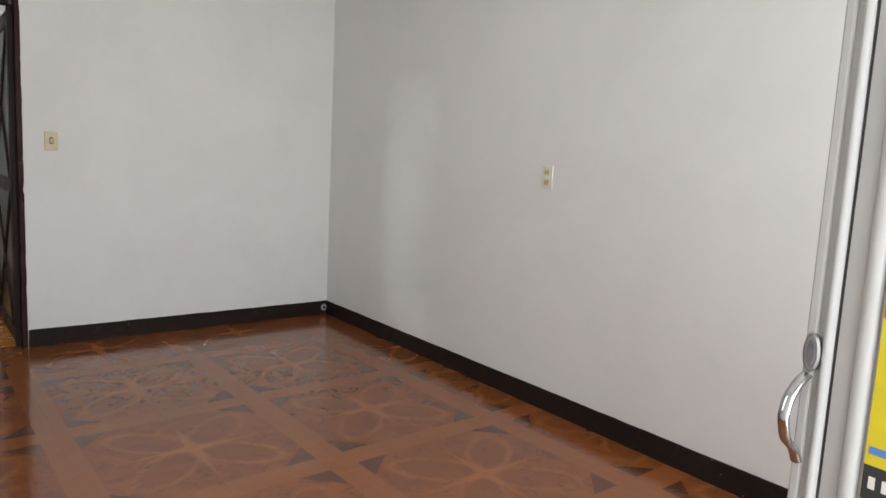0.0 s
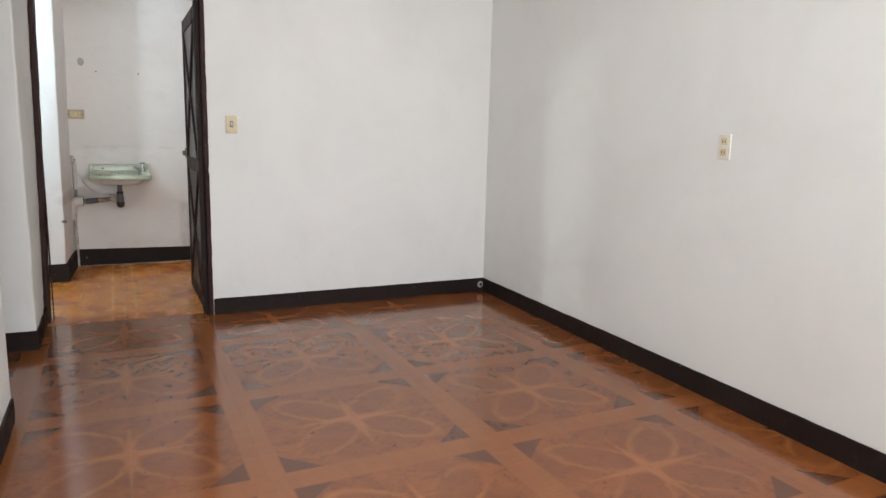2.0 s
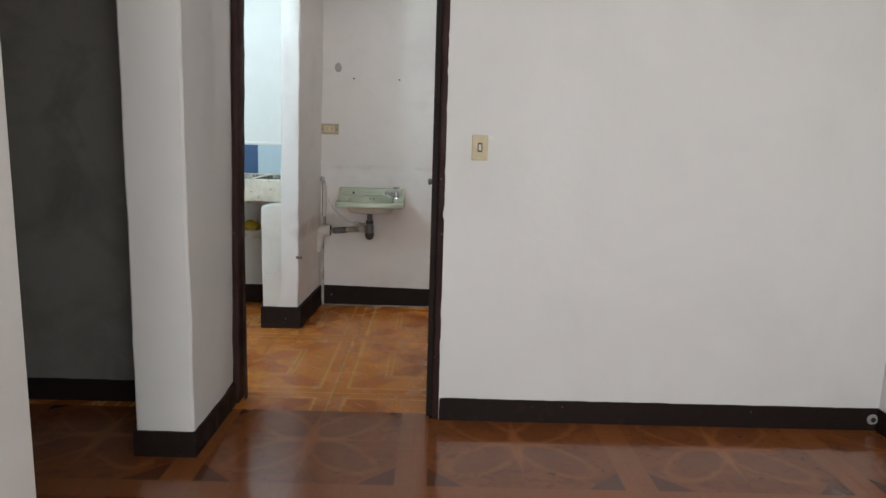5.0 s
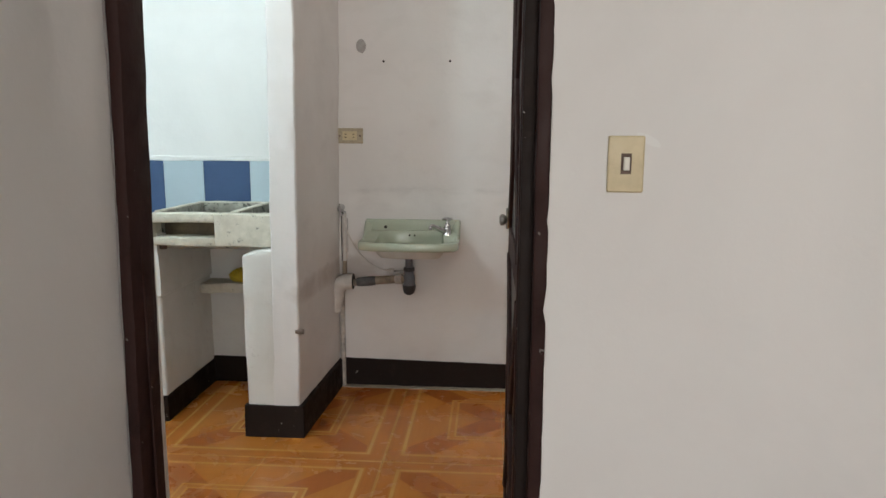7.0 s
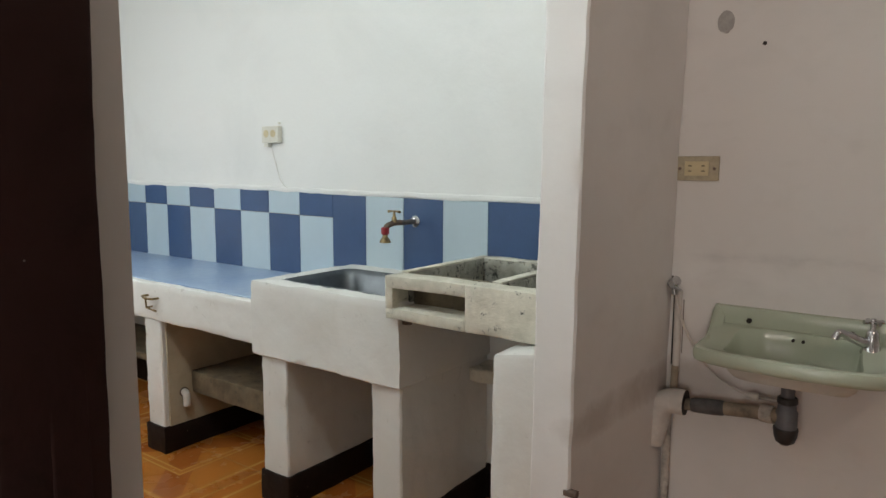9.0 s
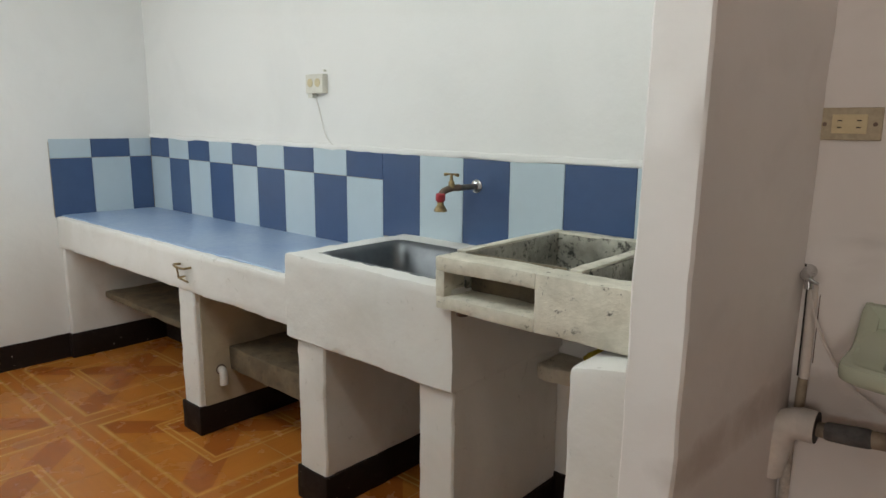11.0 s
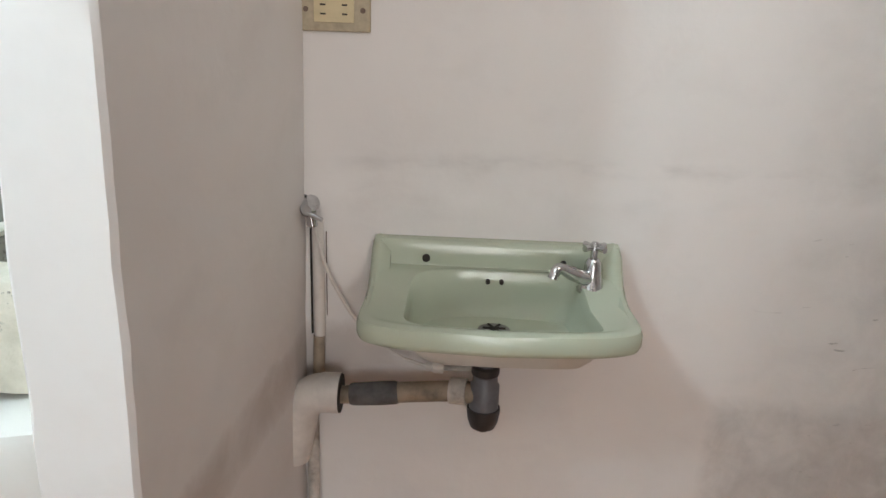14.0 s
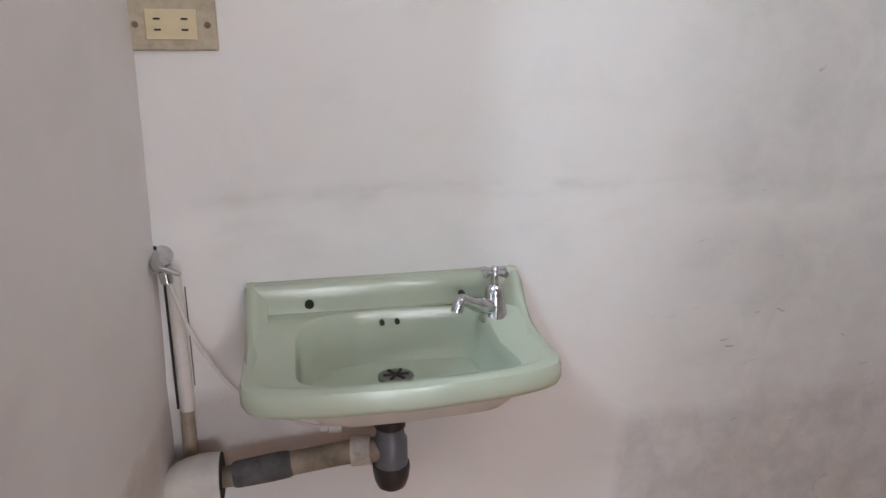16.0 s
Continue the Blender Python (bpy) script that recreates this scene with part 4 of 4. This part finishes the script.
def counter():
    ob = thing("kitchen_counter", (-2.1, 6.9, 0), "white plastered masonry counter with a pale blue top", "counter")
    body = box(KIT_X0 + 0.002, -1.435, FRONT, KIT_Y1 - 0.002, 0.628, TOPZ - 0.003, bevel=0.010)
    part("apron", ragged(body, 0.0042, 11, 0.028), LIME, ob, "uneven white plastered front", 32)
    top = box(KIT_X0 + 0.002, -1.437, FRONT + 0.030, KIT_Y1 - 0.004, TOPZ - 0.004, TOPZ + 0.004, bevel=0.003)
    part("worktop", top, TOP, ob, "pale blue glazed top")
    for x0, x1 in ((-2.245, -2.115), (-1.415, -1.270), (-0.838, -0.708)):
        leg = part("leg", ragged(box(x0, x1, FRONT + 0.012, KIT_Y1 - 0.002, 0, 0.63, bevel=0.006, segments=1), 0.0038, 13, 0.028), LIME, ob, "", 32)
        part("foot", ragged(box(x0 - 0.009, x1 + 0.009, FRONT + 0.002, KIT_Y1 - 0.004, 0, 0.125, bevel=0.004), 0.003, 12, 0.06), BASE, leg, "dark brown painted foot", True)
    side = part("leg", ragged(box(KIT_X0, KIT_X0 + 0.045, FRONT + 0.012, KIT_Y1 - 0.002, 0, 0.62, bevel=0.008), 0.004, 6, 0.08), LIME, ob, "", True)
    part("foot", ragged(box(KIT_X0, KIT_X0 + 0.052, FRONT + 0.005, KIT_Y1 - 0.004, 0, 0.14, bevel=0.003), 0.003, 9, 0.08), BASE, side, "dark brown painted foot", True)
    part("shelf", ragged(box(KIT_X0 + 0.04, -2.24, 6.84, KIT_Y1 - 0.002, 0.315, 0.350, bevel=0.004), 0.006, 6, 0.08), DARK_GRIMY, ob, "rough concrete shelf", True)
    part("shelf", ragged(box(-2.12, -1.41, 6.79, KIT_Y1 - 0.002, 0.258, 0.362, bevel=0.006), 0.006, 9, 0.06), DARK_GRIMY, ob, "rough concrete shelf", True)
    stub = part("pipe_stub", tube(bend([(-2.122, 6.745, 0.272), (-2.078, 6.74, 0.272), (-2.074, 6.738, 0.212)], 0.018), 0.017, 14), PVC_WHITE, ob, "white pipe elbow", True)
    part("ring", tube([(-2.112, 6.7445, 0.272), (-2.100, 6.743, 0.272)], 0.022, 14), RUST, stub, smooth=True)
    # unpainted tawny plaster, middle bay; the left bay's shade painted as dark lining
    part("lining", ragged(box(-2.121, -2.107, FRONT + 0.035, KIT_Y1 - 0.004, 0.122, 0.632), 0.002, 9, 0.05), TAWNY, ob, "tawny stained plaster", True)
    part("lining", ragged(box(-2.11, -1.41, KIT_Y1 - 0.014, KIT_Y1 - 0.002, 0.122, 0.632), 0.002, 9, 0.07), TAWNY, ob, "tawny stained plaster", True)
    part("lining", ragged(box(-3.15, -2.24, KIT_Y1 - 0.014, KIT_Y1 - 0.002, 0.145, 0.632), 0.002, 9, 0.07), DARK_GRIMY, ob, "dark brown lining with the bay's shade in its colour", True)
    # sink block, higher than the top
    def rim_ring(x0, x1, y0, y1, z, n=26):
        pts = []
        for (ax, ay), (bx, by) in (((x0, y0), (x1, y0)), ((x1, y0), (x1, y1)), ((x1, y1), (x0, y1)), ((x0, y1), (x0, y0))):
            pts += [(ax + (bx - ax) * k / n, ay + (by - ay) * k / n, z) for k in range(n)]
        return pts

    x0, x1, y0, y1 = -1.445, -0.700, FRONT - 0.006, KIT_Y1 - 0.004
    hole = (-1.350, -0.775, 6.695, 7.075)
    zs = [0.600 + (SLABZ - 0.608) * k / 12 for k in range(13)]
    rings = [rim_ring(x0 + 0.006, x1 - 0.006, y0 + 0.006, y1, 0.594)] + [rim_ring(x0, x1, y0, y1, z) for z in zs]
    rings += [rim_ring(x0 + 0.003, x1 - 0.003, y0 + 0.003, y1, SLABZ - 0.002), rim_ring(x0 + 0.010, x1 - 0.010, y0 + 0.010, y1, SLABZ), rim_ring(*hole, SLABZ), rim_ring(*hole, 0.72)]
    bm = loft(rings, cap=False)
    for v in bm.verts:
        v.co += noise.noise_vector(v.co * 8) * 0.005 + noise.noise_vector(v.co * 33) * 0.0030
    part("sink_block", bm, LIME, ob, "white plastered block round the sink", True)
    return ob


def steel_sink():
    ob = thing("kitchen_sink", (-1.03, 6.88, 0.72), "grey stainless steel sink bowl set in the plaster", "sink")
    cx, cy, hw, hd = -1.062, 6.885, 0.295, 0.197

    def rr(inset, z, r):
        pts = []
        w, d = hw - inset, hd - inset
        for sx, sy, a0 in ((1, 1, 0), (-1, 1, 90), (-1, -1, 180), (1, -1, 270)):
            for k in range(7):
                a = radians(a0 + 15 * k)
                pts.append((cx + sx * (w - r) + r * math.cos(a), cy + sy * (d - r) + r * math.sin(a), z))
        return pts

    z = SLABZ
    part("bowl", loft([rr(0.0, z - 0.004, 0.05), rr(0.004, z + 0.002, 0.05), rr(0.009, z + 0.002, 0.05), rr(0.013, z - 0.002, 0.05), rr(0.026, z - 0.02, 0.05), rr(0.036, z - 0.12, 0.05), rr(0.07, z - 0.155, 0.05), rr(0.15, z - 0.160, 0.03)], cap=False), STEEL, ob, smooth=True)
    part("floor", loft([rr(0.148, z - 0.160, 0.03), rr(0.16, z - 0.1605, 0.02)]), STEEL, ob, smooth=True)
    part("strainer", tube([(cx, cy, z - 0.162), (cx, cy, z - 0.156)], [0.04, 0.036], 20), CHROME, ob, smooth=True)
    return ob


def concrete_sink():
    ob = thing("laundry_sink", (-0.42, 6.9, 0.83), "stained grey concrete laundry sink with a soap slot", "laundry sink")
    x0, x1, y0, y1, z0, z1 = -0.735, -0.152, 6.600, KIT_Y1 - 0.004, 0.836, 0.978

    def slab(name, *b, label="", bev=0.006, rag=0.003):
        # inner walls take the darker mould-spotted mix, the slot back the dark brown
        return part(name, ragged(box(*b, bevel=bev), rag, 9, 0.06), DARK_GRIMY if name == "slot_back" else MOULDY if name in ("side", "back", "divider", "bottom") else CONCRETE, ob, label, True)

    slab("front_rail", x0, -0.425, y0, y0 + 0.085, 0.938, z1)
    slab("front_sill", x0, -0.425, y0, y0 + 0.110, z0, 0.873)
    slab("front_post", x0, x0 + 0.030, y0 + 0.001, y0 + 0.084, 0.870, 0.940, bev=0.003)
    slab("front_block", -0.427, x1, y0 + 0.001, y0 + 0.085, z0, z1)
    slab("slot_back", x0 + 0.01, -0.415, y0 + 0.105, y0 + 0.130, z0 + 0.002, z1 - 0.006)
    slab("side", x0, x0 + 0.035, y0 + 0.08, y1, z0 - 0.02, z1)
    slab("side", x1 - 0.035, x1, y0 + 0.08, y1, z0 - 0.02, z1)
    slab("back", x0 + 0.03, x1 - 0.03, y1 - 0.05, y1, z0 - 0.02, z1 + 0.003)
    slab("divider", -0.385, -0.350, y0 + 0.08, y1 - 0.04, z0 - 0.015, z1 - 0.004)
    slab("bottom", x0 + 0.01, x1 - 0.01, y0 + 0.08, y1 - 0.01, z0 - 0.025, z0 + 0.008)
    for b in ((x0 + 0.002, x0 + 0.033, y0 + 0.084, y1), (x1 - 0.033, x1 - 0.002, y0 + 0.084, y1), (x0 + 0.033, x1 - 0.033, y1 - 0.048, y1), (-0.384, -0.351, y0 + 0.084, y1 - 0.048)):
        part("rim", ragged(box(*b, z1 - 0.003, z1 + 0.005, bevel=0.002), 0.0022, 14, 0.04), CONCRETE, ob, "pale rim", True)
    part("drain_stub", tube([(-0.690, y0 + 0.06, 0.846), (-0.690, y0 + 0.06, 0.812)], [0.020, 0.016], 10), RUST, ob, "rusty drain stub", True)
    return ob


counter(), steel_sink(), concrete_sink()

bm = box(-0.283, -0.140, 6.522, KIT_Y1 - 0.002, 0, 0.828, bevel=0.016)
ragged(bm, 0.005, 6, 0.07)
for v in bm.verts:
    if v.co.z > 0.7:
        v.co.z += (v.co.x + 0.20) * 0.18
pier = thing("masonry_pier", (-0.21, 6.85, 0), "low white plastered pier carrying the laundry sink", "pier")
part("shaft", bm, LIME, pier, smooth=32)
bm = ragged(box(-0.289, -0.16, 6.56, KIT_Y1 - 0.004, 0, 0.142), 0.0025, 12, 0.08)
part("foot", bm, BASE, pier, "dark brown painted foot", True)
bm = box(-0.71, -0.27, 7.05, KIT_Y1 - 0.002, 0.520, 0.572, bevel=0.006)
tagged(mesh_object("concrete_ledge", ragged(bm, 0.006, 8, 0.05), CONCRETE, True), "rough concrete ledge under the laundry sink", "ledge")
bm = bmesh.new()
bmesh.ops.create_icosphere(bm, subdivisions=3, radius=1)
for v in bm.verts:
    w = v.co + noise.noise_vector(v.co * 2.2) * 0.35
    v.co = (-0.50 + w.x * 0.062, 7.11 + w.y * 0.045, max(0.572, 0.598 + w.z * 0.042))
tagged(mesh_object("cleaning_cloth", bm, YELLOW, True), "crumpled yellow cloth on the concrete ledge", "cloth")


def front_ring():
    x, y, z = -2.13, FRONT, 0.712
    ob = thing("metal_bracket", (x, y, z), "tarnished metal ring bracket on the counter's front", "bracket")
    loop = [(x - 0.045, y - 0.004, z + 0.028), (x - 0.05, y - 0.035, z + 0.030), (x - 0.01, y - 0.045, z + 0.026), (x + 0.03, y - 0.035, z + 0.022), (x + 0.03, y, z + 0.022)]
    part("ring", tube(bend(loop, 0.012), 0.005, 8), BRASS, ob, smooth=True)
    part("rod", tube([(x - 0.02, y - 0.002, z - 0.02), (x - 0.02, y - 0.03, z - 0.022), (x + 0.05, y - 0.028, z - 0.03)], 0.0045, 8), BRASS, ob, smooth=True)
    part("post", tube([(x - 0.02, y - 0.03, z - 0.022), (x - 0.018, y - 0.036, z + 0.028)], 0.004, 8), BRASS, ob, smooth=True)
    return ob


front_ring()


def wall_tap():
    x, y, z = -1.068, KIT_Y1, 1.098
    ob = thing("wall_tap", (x, y, z), "old brass garden tap with a red collar on the tiles", "tap")
    part("flange", tube([(x, y - 0.004, z), (x, y - 0.012, z), (x, y - 0.018, z)], [0.026, 0.024, 0.014], 18), CHROME, ob, "chrome flange", True)
    part("pipe", tube([(x, y - 0.01, z), (x - 0.015, y - 0.10, z - 0.002)], 0.0105, 12), PIPE_DARK, ob, "dark pipe", True)
    px, py = x - 0.018, y - 0.125
    part("body", tube(bend([(x - 0.013, y - 0.09, z), (px, py, z), (px - 0.012, py - 0.030, z - 0.010), (px - 0.014, py - 0.040, z - 0.026)], 0.012), 0.0115, 14), RUST, ob, "dark stained valve body", True)
    part("collar", tube([(px - 0.014, py - 0.040, z - 0.016), (px - 0.014, py - 0.040, z - 0.020), (px - 0.014, py - 0.040, z - 0.040), (px - 0.014, py - 0.040, z - 0.046)], [0.013, 0.0165, 0.0165, 0.012], 14), RED, ob, "red collar", True)
    part("nozzle", tube([(px - 0.014, py - 0.040, z - 0.044), (px - 0.014, py - 0.040, z - 0.056), (px - 0.014, py - 0.040, z - 0.072), (px - 0.014, py - 0.040, z - 0.078)], [0.010, 0.012, 0.022, 0.022], 16), BRASS, ob, "brass bell nozzle", True)
    part("stem", tube([(px, py, z), (px, py, z + 0.022), (px, py, z + 0.026), (px, py, z + 0.046)], [0.012, 0.010, 0.006, 0.005], 12), BRASS, ob, smooth=True)
    part("handle", tube([(px - 0.030, py, z + 0.045), (px - 0.01, py, z + 0.047), (px + 0.01, py, z + 0.047), (px + 0.030, py, z + 0.045)], [0.006, 0.0035, 0.0035, 0.006], 10), BRASS, ob, smooth=True)
    return ob


wall_tap()

# bulb holder out of sight above; second holder added for the wash fill
ob = thing("bulb_pendant", (-0.86, 5.62, CEIL), "white lamp holder on a cord", "pendant lamp")
part("cord", tube([(-0.86, 5.62, CEIL), (-0.86, 5.62, 2.54)], 0.004, 8), PALE, ob)
part("holder", tube([(-0.86, 5.62, 2.55), (-0.86, 5.62, 2.48)], [0.018, 0.024], 16), PALE, ob, smooth=True)
ob = thing("added_lamp_holder", (1.30, KIT_Y0, 2.30), "unseen white lamp holder added for the wash corner fill", "wall lamp")
part("holder", tube([(1.30, KIT_Y0 - 0.002, 2.30), (1.30, KIT_Y0 + 0.05, 2.30)], [0.06, 0.05], 16), PALE, ob, smooth=True)

# ---- wall tiles ----
splash = tagged(mesh_object("tile_bed", box(KIT_X0 + 0.001, -0.14, KIT_Y1 - 0.004, KIT_Y1 + 0.001, TOPZ, 1.188), GROUT), "blue and pale blue chequered wall tiles above the counter", "wall tiles", "", "structure")
part("bed", box(KIT_X0 - 0.001, KIT_X0 + 0.004, 6.628, KIT_Y1 - 0.002, TOPZ, 1.200), GROUT, splash)
cap = ragged(box(KIT_X0, -0.15, KIT_Y1 - 0.012, KIT_Y1 + 0.002, 1.196, 1.220, bevel=0.005), 0.006, 9, 0.04)
for v in cap.verts:
    v.co.z += 0.010 * max(-0.6, -1.56 - v.co.x)
part("cap", cap, KWALL, splash, "uneven plaster edge above the tiles", True)
JOINT = 0.0012


def rise(x):
    """The upper row of tiles climbs a little towards the end wall."""
    return 0.010 * max(-0.6, -1.56 - x)


def wall_tile(x0, x1, z0, z1, dark):
    bm = box(x0 + JOINT, x1 - JOINT, KIT_Y1 - 0.010, KIT_Y1 - 0.003, z0 + JOINT, z1 - JOINT)
    for v in bm.verts:
        if v.co.z > 1.0:
            v.co.z += rise(v.co.x)
    part("wall_tile", bm, BLUE if dark else SKYBLUE, splash)


def side_tile(y0, y1, z0, z1, dark):
    part("wall_tile", box(KIT_X0 + 0.003, KIT_X0 + 0.010, y0 + JOINT, y1 - JOINT, z0 + JOINT, z1 - JOINT), BLUE if dark else SKYBLUE, splash)


x0 = -1.550
for k, w in enumerate((0.204, 0.215, 0.205, 0.214, 0.245, 0.215, 0.215)):
    x1 = min(x0 + w, -0.15)
    wall_tile(x0, x1, SLABZ - 0.02, 1.198, k % 2 == 0)
    x0 = x1
step = (1.550 + KIT_X0 + 0.012) / 9
for k in range(9):
    a, b = -1.550 + step * (k + 1), -1.550 + step * k
    wall_tile(a, b, 1.091, 1.201, k % 2 == 0)
    wall_tile(a, b, TOPZ - 0.01, 1.091, k % 2 == 1)
for k, (a, b) in enumerate(((7.055, KIT_Y1 - 0.011), (6.843, 7.055), (6.630, 6.843))):
    side_tile(a, b, 1.112, 1.216, k % 2 == 1)
    side_tile(a, b, TOPZ - 0.01, 1.112, k % 2 == 0)


# ---- floor tiles ----
def tile_mesh(name, w, d, material, bev):
    bm = box(-w / 2, w / 2, -d / 2, d / 2, -0.0075, 0, bevel=bev, segments=1)
    me = bpy.data.meshes.new(name)
    bm.to_mesh(me)
    bm.free()
    me.materials.append(material)
    return me


def lay(parent, x_at, y_at, w, d, x0, x1, y0, y1, material, gap):
    """Whole tiles on a grid through (x_at, y_at), cut at the room's edges."""
    shared = {}
    i0, i1 = math.floor((x0 - x_at) / w), math.ceil((x1 - x_at) / w)
    j0, j1 = math.floor((y0 - y_at) / d), math.ceil((y1 - y_at) / d)
    for i in range(i0, i1):
        for j in range(j0, j1):
            a, b = max(x0, x_at + i * w), min(x1, x_at + (i + 1) * w)
            c, e = max(y0, y_at + j * d), min(y1, y_at + (j + 1) * d)
            if b - a < 0.01 or e - c < 0.01:
                continue
            key = (round(b - a, 3), round(e - c, 3))
            if key not in shared:
                shared[key] = tile_mesh("floor_tile", b - a - gap, e - c - gap, material, gap * 0.5)
            ob = new("floor_tile", shared[key])
            ob.location = ((a + b) / 2, (c + e) / 2, 0)
            ob.parent = parent


lay(floor_room, 1.662, 3.60, 0.44, 0.4275, -2.05, ROOM_X1, -0.15, 5.18, FLOWER, 0.0002)
lay(floor_kitchen, -2.11, 6.780, 0.4925, 0.4575, KIT_X0, KIT_X1, 5.18, KIT_Y1, MAZE, 0.0008)
